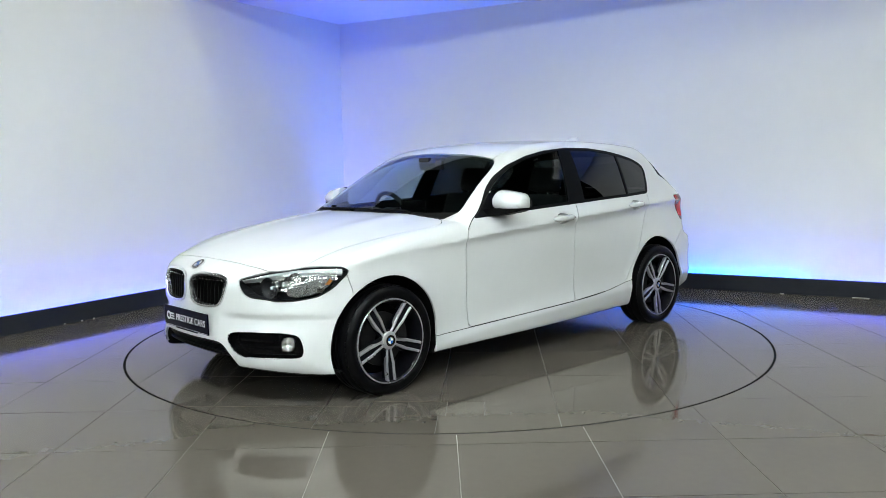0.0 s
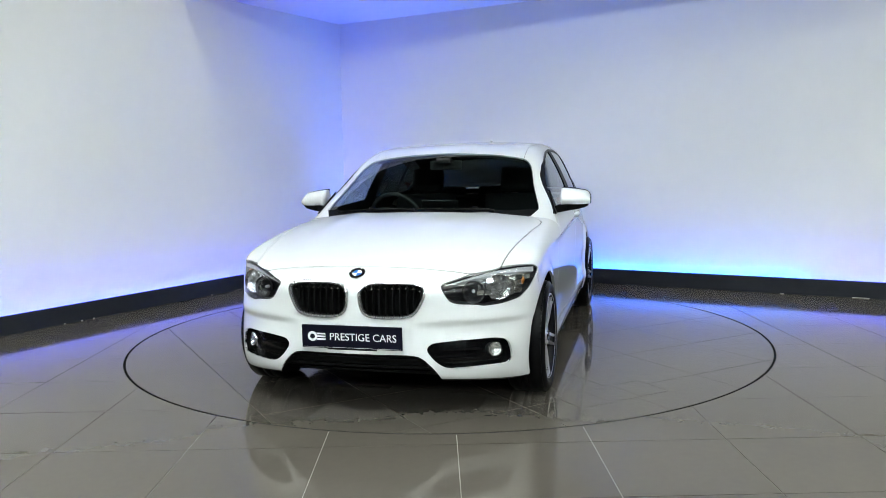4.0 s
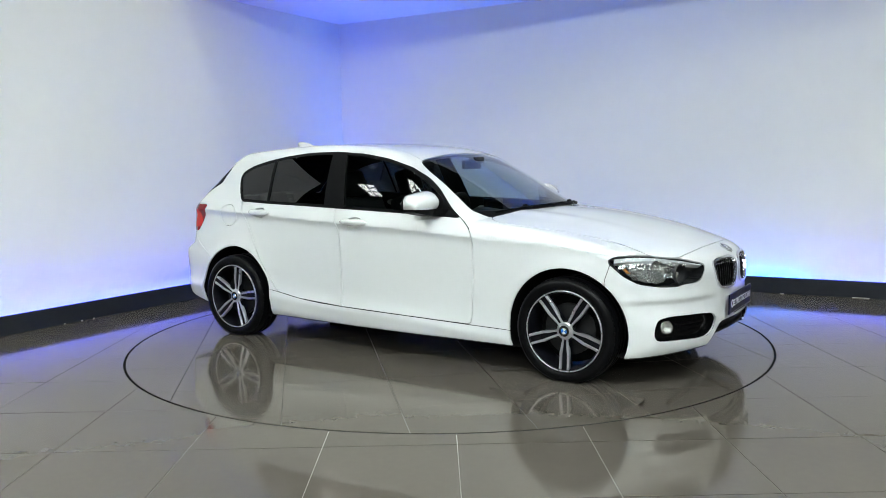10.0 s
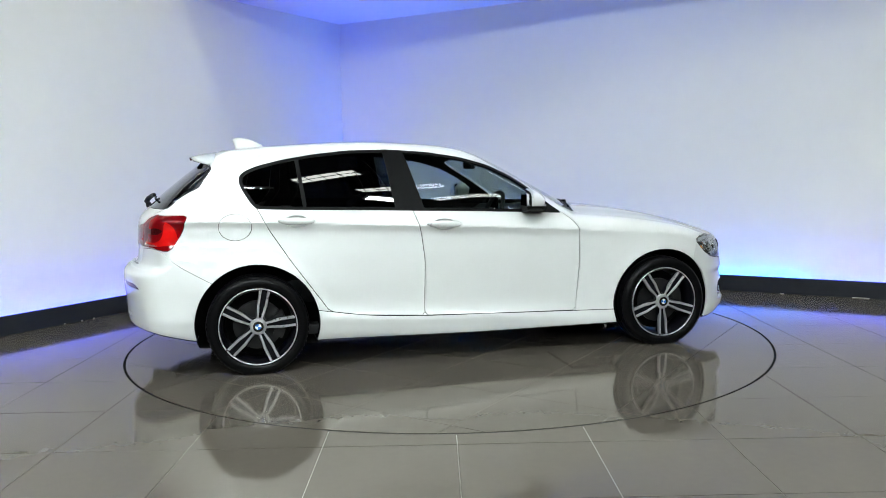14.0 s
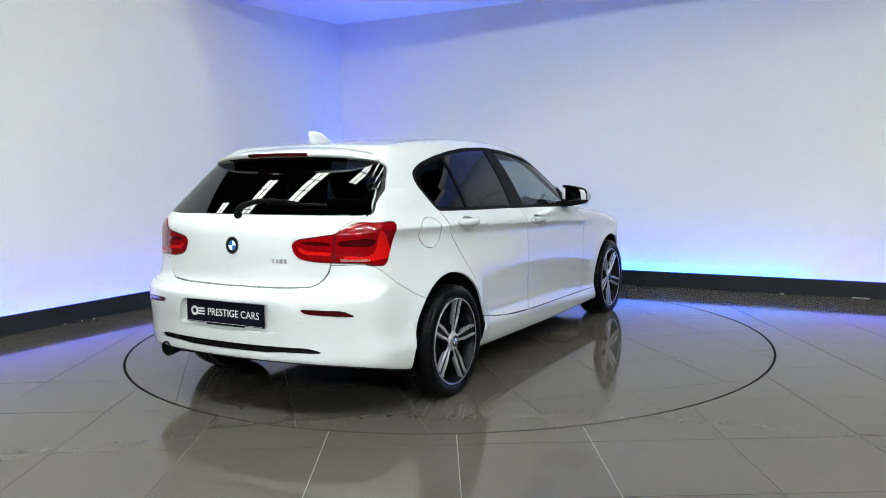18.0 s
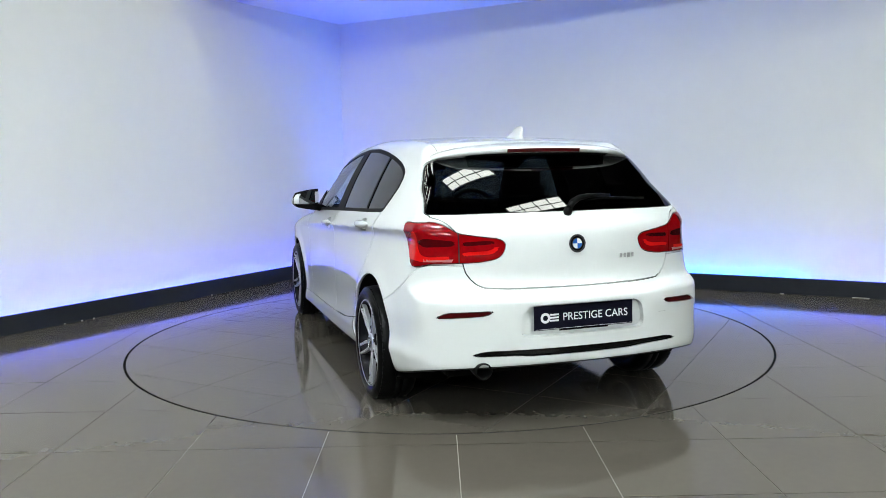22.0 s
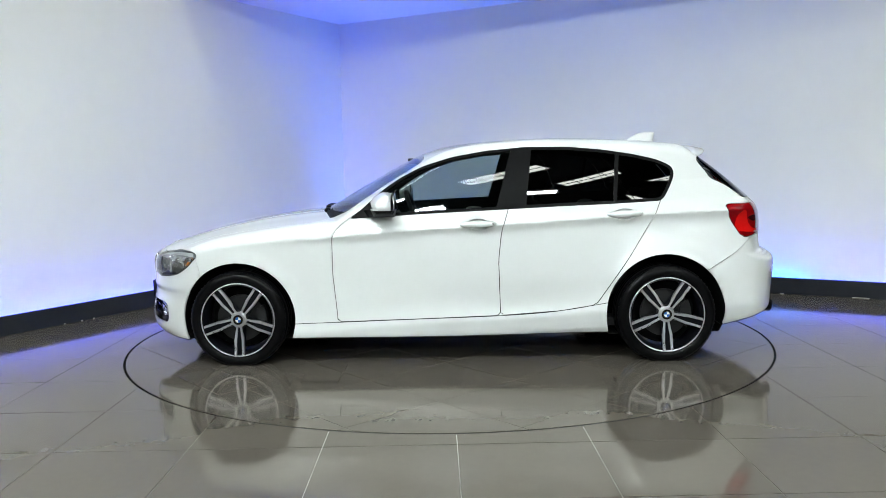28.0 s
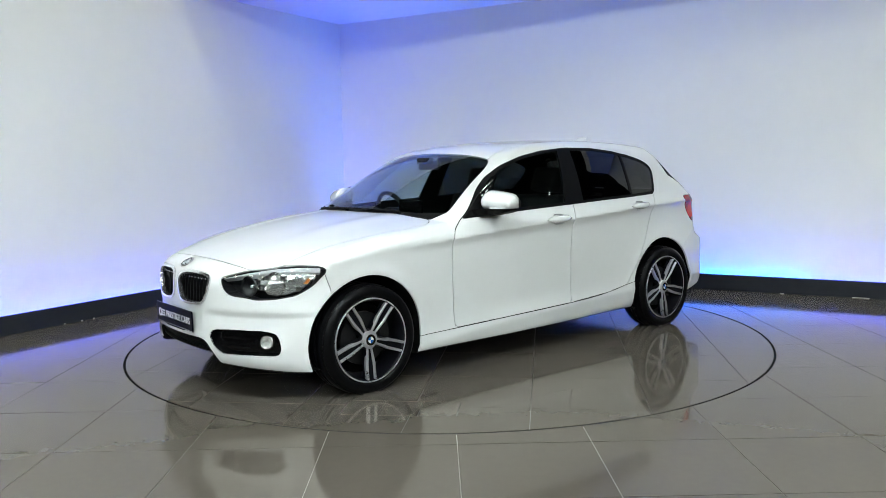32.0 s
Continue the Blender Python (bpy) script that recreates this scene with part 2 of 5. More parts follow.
LOWER = spline([(-0.75, -0.080), (-0.70, -0.042), (-0.66, -0.027), (-0.62, -0.019), (-0.585, -0.014), (-0.555, -0.020), (-0.50, -0.030), (-0.40, -0.030), (-0.28, -0.021), (-0.16, -0.014), (-0.07, -0.0115), (-0.03, -0.006), (0.0, 0.007)])
SOFT = spline([(-0.75, -0.080), (-0.70, -0.042), (-0.66, -0.027), (-0.62, -0.019), (-0.585, -0.014), (-0.555, -0.020), (-0.50, -0.030), (-0.40, -0.030), (-0.28, -0.021), (-0.16, -0.014), (-0.08, -0.0095), (0.0, -0.007)])
TUMBLE = spline([(0.0, 0.0), (0.1, 0.038), (0.2, 0.083), (0.3, 0.136), (0.4, 0.20), (0.5, 0.275)])
ROOFPLAN = spline([(1.2, -0.05), (0.6, -0.012), (0.2, 0.0), (-0.3, 0.0), (-0.8, 0.0), (-1.2, -0.008), (-1.5, -0.020), (-1.8, -0.045), (-2.2, -0.10)])
BOTTOM = spline([(2.3, 0.235), (2.05, 0.202), (1.7, 0.157), (1.5, 0.158), (0.0, 0.162), (-1.0, 0.175), (-1.6, 0.195), (-1.77, 0.222), (-2.0, 0.275), (-2.2, 0.300), (-2.4, 0.31)])
WHEELS = ((1.345, 0.296, 0.362), (-1.352, 0.300, 0.374))


def side_width(x, z):
    cr, be = CREASE(x), BELT(x)
    fade = np.clip((x - 0.55) / 0.7, 0, 1)
    fade = fade * fade * (3 - 2 * fade)
    low = LOWER(np.clip(z - cr, -0.75, 0.0)) * (1 - fade) + SOFT(np.clip(z - cr, -0.75, 0.0)) * fade
    t = np.clip((z - cr) / np.maximum(be - cr, 0.02), 0, 1)
    up = 0.007 - 0.014 * fade * (1 - t) - 0.053 * t**1.25 * np.clip((be - cr) / 0.1, 0.5, 1.0)
    s = np.clip((z - 0.50) / np.maximum(cr - 0.50, 0.1), 0, 1)
    s = s * s * (3 - 2 * s)
    w = PLAN(x) * (1 - s) + SHOULDER(x) * s + np.where(z < cr, low, up)
    over = np.clip(z - be, 0, 0.5)
    w = w - TUMBLE(over) + ROOFPLAN(x) * np.clip(over / 0.12, 0, 1)
    for wx, wz, wr in WHEELS:
        d = np.hypot(x - wx, z - wz) - wr
        w = w + 0.014 * np.exp(-(np.clip(d, 0, 1) / 0.055) ** 2) * np.clip((z - 0.12) / 0.25, 0, 1)
    return w


def body(P):
    """Below zero inside the car's skin."""
    x, y, z = P[..., 0], np.abs(P[..., 1]), P[..., 2]
    y2 = y * y
    nose = np.clip((x - 1.45) / 0.5, 0, 1)
    nose = nose * nose * (3 - 2 * nose)
    hood = HOOD(np.minimum(x + nose * (0.25 * y2 + 0.53 * y2 * y2), 2.2)) - (0.095 * y2 + 0.02 * y2 * y2) * (1 - 0.75 * nose)
    hood = hood + 0.007 * np.exp(-((y - 0.42) / 0.09) ** 2) * np.clip((1.8 - x) / 0.6, 0, 1)
    screen = SCREEN(x + 0.30 * y2 * np.clip((x + 0.6) / 0.8, 0, 1)) - 0.065 * y2 - 0.6 * np.clip(x - 1.05, 0, 2)
    top = np.maximum(hood, screen)
    f_side = (y - side_width(x, z)) * 0.98
    f_top = (z - top) * 0.93
    f_front = (x - FRONT(z) + 0.25 * y2 + (0.53 - 0.09 * np.clip((0.64 - z) / 0.16, 0, 1)) * y2 * y2) * 0.9
    fold = np.where(z > 0.462, np.exp(-((z - 0.462) / 0.022) ** 2), np.exp(-((z - 0.462) / 0.085) ** 2))
    f_front = f_front + 0.016 * fold * np.clip((y - 0.30) / 0.14, 0, 1)
    f_rear = (REAR(z) + 0.24 * y2 + 0.35 * y2**3 - x) * 0.9
    f = smax(f_side, f_top, 0.055)
    f = smax(f, f_front, 0.06)
    f = smax(f, f_rear, 0.05)
    return smax(f, BOTTOM(x) - z, 0.02)


def body_normal(P, h=0.004):
    g = np.stack([body(P + np.eye(3)[i] * h) - body(P - np.eye(3)[i] * h) for i in range(3)], -1)
    return g / np.maximum(np.linalg.norm(g, axis=-1, keepdims=True), 1e-9)


def cells(step=0.0135):
    """Quads over the skin, as vertices and triangles."""
    ax = [np.arange(a, b, step) for a, b in ((-2.27, 2.16), (-0.930, 0.931), (0.125, 1.46))]
    ax[1] = (np.arange(-69, 70) * step)
    G = np.stack(np.meshgrid(*ax, indexing="ij"), -1)
    inside = body(G) < 0
    c = np.zeros(tuple(n - 1 for n in inside.shape), int)
    for i in (0, 1):
        for j in (0, 1):
            for k in (0, 1):
                c += inside[i:c.shape[0] + i, j:c.shape[1] + j, k:c.shape[2] + k]
    live = (c > 0) & (c < 8)
    ids = np.full(live.shape, -1)
    ids[live] = np.arange(live.sum())
    V = G[:-1, :-1, :-1][live] + step / 2
    for _ in range(5):
        V = V - np.clip(body(V), -step, step)[:, None] * body_normal(V)
    quads = []
    for a in range(3):
        b, d = (a + 1) % 3, (a + 2) % 3
        s0 = np.moveaxis(inside, (a, b, d), (0, 1, 2))
        i2 = np.moveaxis(ids, (a, b, d), (0, 1, 2))
        cross = s0[:-1, 1:-1, 1:-1] != s0[1:, 1:-1, 1:-1]
        i, j, k = np.nonzero(cross)
        q = np.stack([i2[i, j, k], i2[i, j + 1, k], i2[i, j + 1, k + 1], i2[i, j, k + 1]], -1)
        flip = ~s0[i, j + 1, k + 1]
        q[flip] = q[flip][:, ::-1]
        quads.append(q)
    Q = np.concatenate(quads)
    Q = Q[(Q >= 0).all(1)]
    d1 = np.linalg.norm(V[Q[:, 0]] - V[Q[:, 2]], axis=1)
    d2 = np.linalg.norm(V[Q[:, 1]] - V[Q[:, 3]], axis=1)
    a = d1 <= d2
    T = np.concatenate([Q[a][:, [0, 1, 2]], Q[a][:, [0, 2, 3]], Q[~a][:, [0, 1, 3]], Q[~a][:, [1, 2, 3]]])
    return V, T


def outline(pts, soften=2):
    """Signed distance to a closed outline with softened corners, below zero inside."""
    p = np.array(pts, float)
    for _ in range(soften):
        q = np.roll(p, -1, 0)
        L = np.linalg.norm(q - p, axis=1, keepdims=True)
        w = np.minimum(0.25, 0.02 / np.maximum(L, 1e-6))
        p = np.stack([p + (q - p) * w, q - (q - p) * w], 1).reshape(-1, 2)

    def f(a, b):
        A = np.stack([np.ravel(a), np.ravel(b)], -1)
        best = np.full(len(A), 1e9)
        odd = np.zeros(len(A), bool)
        for s, e in zip(p, np.roll(p, -1, 0)):
            v = e - s
            w = A - s
            t = np.clip((w @ v) / max(v @ v, 1e-12), 0, 1)
            best = np.minimum(best, ((w - t[:, None] * v) ** 2).sum(1))
            if s[1] != e[1]:
                odd ^= ((s[1] > A[:, 1]) != (e[1] > A[:, 1])) & (A[:, 0] < v[0] * (A[:, 1] - s[1]) / v[1] + s[0])
        return (np.sqrt(best) * np.where(odd, -1, 1)).reshape(np.shape(a))
    return f


class Skin:
    """The skin's triangles with the name of the panel that each belongs to."""

    def __init__(self):
        self.V, self.T = cells()
        self.L = np.zeros(len(self.T), int)
        self.names = ["side_frame"]

    def code(self, name):
        if name not in self.names:
            self.names.append(name)
        return self.names.index(name)

    def mid(self):
        return self.V[self.T].mean(1)

    def cut(self, f, ok):
        """Split the triangles of ok along f = 0."""
        use = np.zeros(len(self.V), bool)
        use[self.T[ok].ravel()] = True
        fv = np.ones(len(self.V))
        P = self.V[use]
        fv[use] = f(P[:, 0], np.abs(P[:, 1]), P[:, 2])
        fv[np.abs(fv) < 0.0007] = 0
        tv = fv[self.T]
        hit = ok & (tv.min(1) < 0) & (tv.max(1) > 0)
        if not hit.any():
            return
        newv, made, tris, labs = [], {}, [], []
        n0 = len(self.V)

        def at(a, b):
            key = (a, b) if a < b else (b, a)
            if key not in made:
                i, j = key
                t = fv[i] / (fv[i] - fv[j])
                made[key] = n0 + len(newv)
                newv.append(self.V[i] * (1 - t) + self.V[j] * t)
            return made[key]
        for tri, lab in zip(self.T[hit].tolist(), self.L[hit].tolist()):
            s = [fv[v] for v in tri]
            if 0 in s:
                k = s.index(0)
                a, b, c = tri[k], tri[(k + 1) % 3], tri[(k + 2) % 3]
                m = at(b, c)
                out = [(a, b, m), (a, m, c)]
            else:
                neg = [v < 0 for v in s]
                k = neg.index(True) if sum(neg) == 1 else neg.index(False)
                a, b, c = tri[k], tri[(k + 1) % 3], tri[(k + 2) % 3]
                m, n = at(a, b), at(a, c)
                out = [(a, m, n), (m, b, c), (m, c, n)]
            tris += out
            labs += [lab] * len(out)
        nv = np.array(newv)
        nv = nv - body(nv)[:, None] * body_normal(nv)
        self.V = np.concatenate([self.V, nv])
        self.T = np.concatenate([self.T[~hit], np.array(tris)])
        self.L = np.concatenate([self.L[~hit], np.array(labs)])

    def region(self, name, f, ok=None, gap=0.0, only=("side_frame",), flank=0):
        """Name the panel inside f < 0, with an open joint of half-width gap round it."""
        codes = [self.code(o) for o in only]

        def pick():
            m = self.mid()
            g = np.isin(self.L, codes)
            if flank:
                g &= np.sign(m[:, 1]) == flank
            if ok is not None:
                g &= ok(m[:, 0], np.abs(m[:, 1]), m[:, 2])
            return m, g
        for g in ((gap, -gap) if gap else (0.0,)):
            _, use = pick()
            self.cut(lambda x, y, z: f(x, y, z) + g, use)
        m, use = pick()
        v = np.full(len(m), 1.0)
        v[use] = f(m[use][:, 0], np.abs(m[use][:, 1]), m[use][:, 2])
        if gap:
            self.L[use & (np.abs(v) <= gap)] = self.code("joint")
        self.L[use & (v < -gap if gap else v < 0)] = self.code(name)

    def pieces(self, name, side=0):
        g = self.L == self.code(name)
        if side:
            g &= np.sign(self.V[self.T].mean(1)[:, 1]) == side
        return g

    def make(self, name, g, material, parent, off=0.0, depth=0.012, back=False, label="", both=False):
        """A mesh from the triangles g, moved out by off, with edges turned in by depth; back: close it behind."""
        T = self.T[g]
        if not len(T):
            return None
        vs, T = np.unique(T, return_inverse=True)
        T = T.reshape(-1, 3)
        P = self.V[vs]
        N = body_normal(P)
        P = P + N * off
        verts, faces, norms = [P], [T], [N]
        n = len(P)
        if depth:
            e = np.concatenate([T[:, [0, 1]], T[:, [1, 2]], T[:, [2, 0]]])
            key = np.sort(e, 1)
            _, first, cnt = np.unique(key[:, 0] * (n + 1) + key[:, 1], return_index=True, return_counts=True)
            b = e[first[cnt == 1]]
            k = len(b)
            side = np.cross(P[b[:, 1]] - P[b[:, 0]], N[b[:, 0]])
            side /= np.maximum(np.linalg.norm(side, axis=1, keepdims=True), 1e-9)
            verts += [P[b[:, 0]], P[b[:, 1]], P[b[:, 1]] - N[b[:, 1]] * depth, P[b[:, 0]] - N[b[:, 0]] * depth]
            sgn = -1 if back else 1
            norms += [side * sgn] * 4
            i = np.arange(k)
            quad = np.stack([n + k + i, n + i, n + 3 * k + i, n + 2 * k + i], -1)
            faces.append(quad if not back else quad[:, ::-1])
            if back:
                m0 = n + 4 * k
                verts.append(P - N * depth)
                norms.append(N)
                faces = [T + m0, faces[1]]
            elif both:
                m0 = n + 4 * k
                verts.append(P - N * depth)
                norms.append(-N)
                faces.append(T[:, ::-1] + m0)
        VV, NN = np.concatenate(verts), np.concatenate(norms)
        me = bpy.data.meshes.new(name)
        me.from_pydata(VV.tolist(), [], [f.tolist() for F in faces for f in F])
        me.materials.append(material)
        me.shade_smooth()
        me.normals_split_custom_set_from_vertices(NN.tolist())
        ob = new(name, me)
        ob.parent = parent
        if label:
            ob["label"] = label
        return ob


skin = Skin()


def both_ways(pts):
    """An outline over y >= 0 made whole across the middle."""
    return outline([(a, -0.4) if b == 0 else (a, b) for a, b in pts])


arch = [lambda x, y, z, w=w: np.hypot(x - w[0], z - w[1]) - w[2] for w in WHEELS]
for f in arch:
    skin.region("open_arch", f, lambda x, y, z: y > 0.45)
skin.region("underbody", lambda x, y, z: z - BOTTOM(x) - 0.010)

# glass and hood, in plan
screen_f = both_ways([(0.868, 0), (0.862, 0.1), (0.83, 0.32), (0.76, 0.54), (0.67, 0.712), (0.64, 0.715), (0.43, 0.650), (0.25, 0.612), (0.18, 0.575), (0.165, 0.535), (0.172, 0.388), (0.186, 0.18), (0.19, 0)])
skin.region("windscreen", lambda x, y, z: screen_f(x, y), lambda x, y, z: (x > 0) & (z > 0.9) & (x < 1.0), 0.002)
hood_f = both_ways([(1.952, 0), (1.950, 0.1), (1.945, 0.22), (1.930, 0.40), (1.910, 0.50), (1.900, 0.545), (1.86, 0.60), (1.80, 0.66), (1.765, 0.681), (1.710, 0.684), (1.635, 0.693), (1.465, 0.716), (1.331, 0.733), (1.10, 0.756), (0.97, 0.768), (0.88, 0.764), (0.82, 0.735), (0.765, 0.672), (0.80, 0.56), (0.87, 0.30), (0.895, 0.1), (0.898, 0)])
skin.region("hood", lambda x, y, z: hood_f(x, y), lambda x, y, z: (x > 0.7) & (z > 0.62), 0.003)
skin.region("cowl", lambda x, y, z: np.maximum(0.66 - x, y - 0.714 + 0.44 * (x - 0.67)), lambda x, y, z: (x > 0.6) & (x < 0.95) & (z > 0.92))
rear_f = outline([(-0.3, 1.019), (0.30, 1.018), (0.60, 1.015), (0.672, 1.014), (0.692, 1.020), (0.688, 1.034), (0.672, 1.070), (0.658, 1.113), (0.637, 1.178), (0.621, 1.225), (0.607, 1.255), (0.57, 1.276), (0.22, 1.306), (-0.3, 1.306)])
skin.region("rear_glass", lambda x, y, z: rear_f(y, z), lambda x, y, z: (x < -1.45) & (z > 0.95), 0.002)

# lamps, on slanting axes round the corners
HEAD = [(-0.745, 0.706), (-0.80, 0.731), (-0.95, 0.737), (-1.144, 0.731), (-1.374, 0.706), (-1.563, 0.674), (-1.589, 0.660), (-1.55, 0.599), (-1.498, 0.577), (-1.356, 0.569), (-1.294, 0.559), (-1.139, 0.563), (-0.972, 0.582), (-0.862, 0.624)]
head_f = outline(HEAD, 1)
skin.region("headlamp_lens", lambda x, y, z: head_f(y - x, z), lambda x, y, z: x > 1.4, 0.0025)
bright_f = outline([(-0.80, 0.703), (-0.86, 0.718), (-1.24, 0.705), (-1.22, 0.585), (-1.05, 0.585), (-0.90, 0.628)], 1)
skin.region("headlamp_bright", lambda x, y, z: bright_f(y - x, z), None, 0.0, ("headlamp_lens",))
TAIL = [(-1.08, 0.766), (-0.975, 0.955), (-1.00, 0.978), (-1.16, 0.976), (-1.24, 0.985), (-1.34, 0.965), (-1.43, 0.928), (-1.555, 0.913), (-1.68, 0.899), (-1.712, 0.880), (-1.712, 0.855), (-1.695, 0.823), (-1.662, 0.803), (-1.56, 0.790), (-1.44, 0.787), (-1.26, 0.784), (-1.15, 0.768)]
tail_f = outline(TAIL, 1)
skin.region("tail_lens", lambda x, y, z: tail_f(x + y, z), lambda x, y, z: (x < -1.5) & (z > 0.7) & (z < 1.05), 0.0025)
seam_y = 0.572
skin.region("tail_lens_inner", lambda x, y, z: y - seam_y, None, 0.003, ("tail_lens",))
# light guides inside the red lenses
guide_o = outline([(-1.03, 0.805), (-1.08, 0.93), (-1.13, 0.94), (-1.16, 0.835), (-1.22, 0.815), (-1.38, 0.822), (-1.38, 0.806), (-1.2, 0.792)], 1)
guide_i = outline([(-1.46, 0.838), (-1.46, 0.822), (-1.64, 0.828), (-1.675, 0.85), (-1.67, 0.868), (-1.63, 0.846)], 1)
band_o = outline([(-1.14, 0.886), (-1.20, 0.905), (-1.41, 0.893), (-1.41, 0.868), (-1.20, 0.862)], 1)
band_i = outline([(-1.46, 0.888), (-1.46, 0.868), (-1.62, 0.874), (-1.66, 0.884), (-1.62, 0.892)], 1)
skin.region("tail_guide", lambda x, y, z: np.minimum(guide_o(x + y, z), guide_i(x + y, z)), None, 0.0, ("tail_lens", "tail_lens_inner"))
skin.region("tail_band", lambda x, y, z: np.minimum(band_o(x + y, z), band_i(x + y, z)), None, 0.0, ("tail_lens", "tail_lens_inner"))
rev = outline([(-1.20, 0.802), (-1.20, 0.793), (-1.40, 0.795), (-1.40, 0.804)], 0)
skin.region("reversing_lens", lambda x, y, z: rev(x + y, z), None, 0.0, ("tail_lens", "tail_guide"))

# nose
GRILLE = [(0.360, 0.660), (0.331, 0.680), (0.249, 0.688), (0.112, 0.689), (0.050, 0.674), (0.022, 0.646), (0.028, 0.560), (0.060, 0.515), (0.140, 0.505), (0.254, 0.509), (0.306, 0.521), (0.338, 0.572), (0.362, 0.630)]
grille_f = outline(GRILLE, 2)
front_ok = lambda x, y, z: x > 1.5
skin.region("grille_surround", lambda x, y, z: grille_f(y, z), front_ok)
skin.region("grille_opening", lambda x, y, z: grille_f(y, z) + 0.012, front_ok, 0.0, ("grille_surround",))
fog_f = outline([(-1.083, 0.305), (-1.098, 0.352), (-1.125, 0.384), (-1.23, 0.397), (-1.49, 0.397), (-1.66, 0.389), (-1.695, 0.367), (-1.695, 0.345), (-1.652, 0.300), (-1.60, 0.271), (-1.55, 0.261), (-1.32, 0.262), (-1.13, 0.261), (-1.095, 0.275)], 2)
skin.region("fog_recess", lambda x, y, z: fog_f(y - x, z), lambda x, y, z: (x > 1.5) & (z < 0.5))
intake_f = outline([(-0.5, 0.337), (0.287, 0.333), (0.341, 0.321), (0.405, 0.255), (0.432, 0.205), (0.44, 0.05), (-0.5, 0.05)], 1)
skin.region("intake_opening", lambda x, y, z: intake_f(y, z), lambda x, y, z: (x > 1.8) & (z < 0.4), 0.0, ("side_frame", "underbody"))

# tail
recess_f = outline([(-0.4, 0.594), (0.265, 0.592), (0.305, 0.574), (0.320, 0.54), (0.332, 0.475), (0.32, 0.450), (0.28, 0.444), (-0.4, 0.444)], 1)
rear_ok = lambda x, y, z: (x < -1.6) & (z < 1.0)
skin.region("plate_recess", lambda x, y, z: recess_f(y, z), rear_ok)
refl_f = outline([(0.452, 0.573), (0.66, 0.566), (0.703, 0.541), (0.69, 0.536), (0.48, 0.549)], 1)
skin.region("reflector", lambda x, y, z: refl_f(y, z), rear_ok, 0.002)
slot_f = outline([(-0.4, 0.386), (0.49, 0.381), (0.558, 0.362), (0.53, 0.352), (0.33, 0.352), (0.28, 0.346), (-0.4, 0.346)], 1)
skin.region("bumper_slot", lambda x, y, z: slot_f(y, z), rear_ok)

# side windows
DLO = [(0.632, 0.922), (0.55, 0.982), (0.426, 1.094), (0.314, 1.171), (0.166, 1.244), (-0.02, 1.299), (-0.242, 1.336), (-0.502, 1.356), (-0.76, 1.353), (-0.982, 1.331), (-1.168, 1.301), (-1.316, 1.267), (-1.40, 1.232), (-1.430, 1.204), (-1.433, 1.156), (-1.395, 1.083), (-1.340, 1.003), (-1.039, 0.990), (-0.681, 0.979), (-0.321, 0.965), (0.041, 0.951), (0.405, 0.934)]
dlo_f = outline(DLO, 1)
side_ok = lambda x, y, z: (y > 0.50) & (x < 0.75) & (x > -1.6) & (z > 0.88)
skin.region("window_frame", lambda x, y, z: dlo_f(x, z), side_ok)


def bar(x0, z0, x1, z1):
    """Signed x-distance from a slanting upright, positive towards the nose."""
    return lambda x, z: x - (x0 + (x1 - x0) * (z - z0) / (z1 - z0))


b_front, b_rear, q_bar = bar(-0.293, 0.961, -0.394, 1.319), bar(-0.483, 0.976, -0.531, 1.332), bar(-1.039, 0.987, -1.077, 1.295)
frame_only = ("window_frame",)
skin.region("front_window", lambda x, y, z: np.maximum.reduce([dlo_f(x, z) + 0.018, BELT(x) + 0.020 - z, -b_front(x, z), x - 0.44]), side_ok, 0.0, frame_only)
skin.region("rear_window", lambda x, y, z: np.maximum.reduce([dlo_f(x, z) + 0.020, BELT(x) + 0.014 - z, b_rear(x, z), 0.012 - q_bar(x, z)]), side_ok, 0.0, frame_only)
skin.region("quarter_window", lambda x, y, z: np.maximum.reduce([dlo_f(x, z) + 0.020, BELT(x) + 0.014 - z, q_bar(x, z) + 0.012]), side_ok, 0.0, frame_only)
skin.region("door_pillar", lambda x, y, z: np.maximum(b_front(x, z), -b_rear(x, z)), side_ok, 0.0, frame_only)
skin.region("quarter_bar", lambda x, y, z: np.abs(q_bar(x, z)) - 0.012, lambda x, y, z: side_ok(x, y, z) & (dlo_f(x, z) < -0.02), 0.0, frame_only)

# doors, sills and flap
SILL = [(-0.981, 0.375), (-0.695, 0.328), (-0.335, 0.302), (0.209, 0.285), (0.959, 0.264)]
flank = lambda x, y, z: (y > 0.55) & (z < 1.06) & (x < 1.0) & (x > -1.6)
door_f = outline([(-0.400, 1.06), (-0.372, 0.966), (-0.329, 0.836), (-0.308, 0.655), (-0.317, 0.303), (0.209, 0.286), (0.713, 0.272), (0.738, 0.596), (0.735, 0.814), (0.704, 0.866), (0.632, 0.925), (0.40, 1.06)], 1)
skin.region("front_door", lambda x, y, z: door_f(x, z), flank, 0.0025)
door_r = outline([(-0.400, 1.06), (-0.372, 0.966), (-0.329, 0.836), (-0.308, 0.655), (-0.317, 0.303), (-0.695, 0.328), (-0.915, 0.362), (-1.148, 0.695), (-1.275, 0.893), (-1.318, 0.985), (-1.36, 1.06)], 1)
skin.region("rear_door", lambda x, y, z: door_r(x, z), flank, 0.0025)
sill_line = spline(SILL + [(-1.1, 0.40), (1.1, 0.262)])
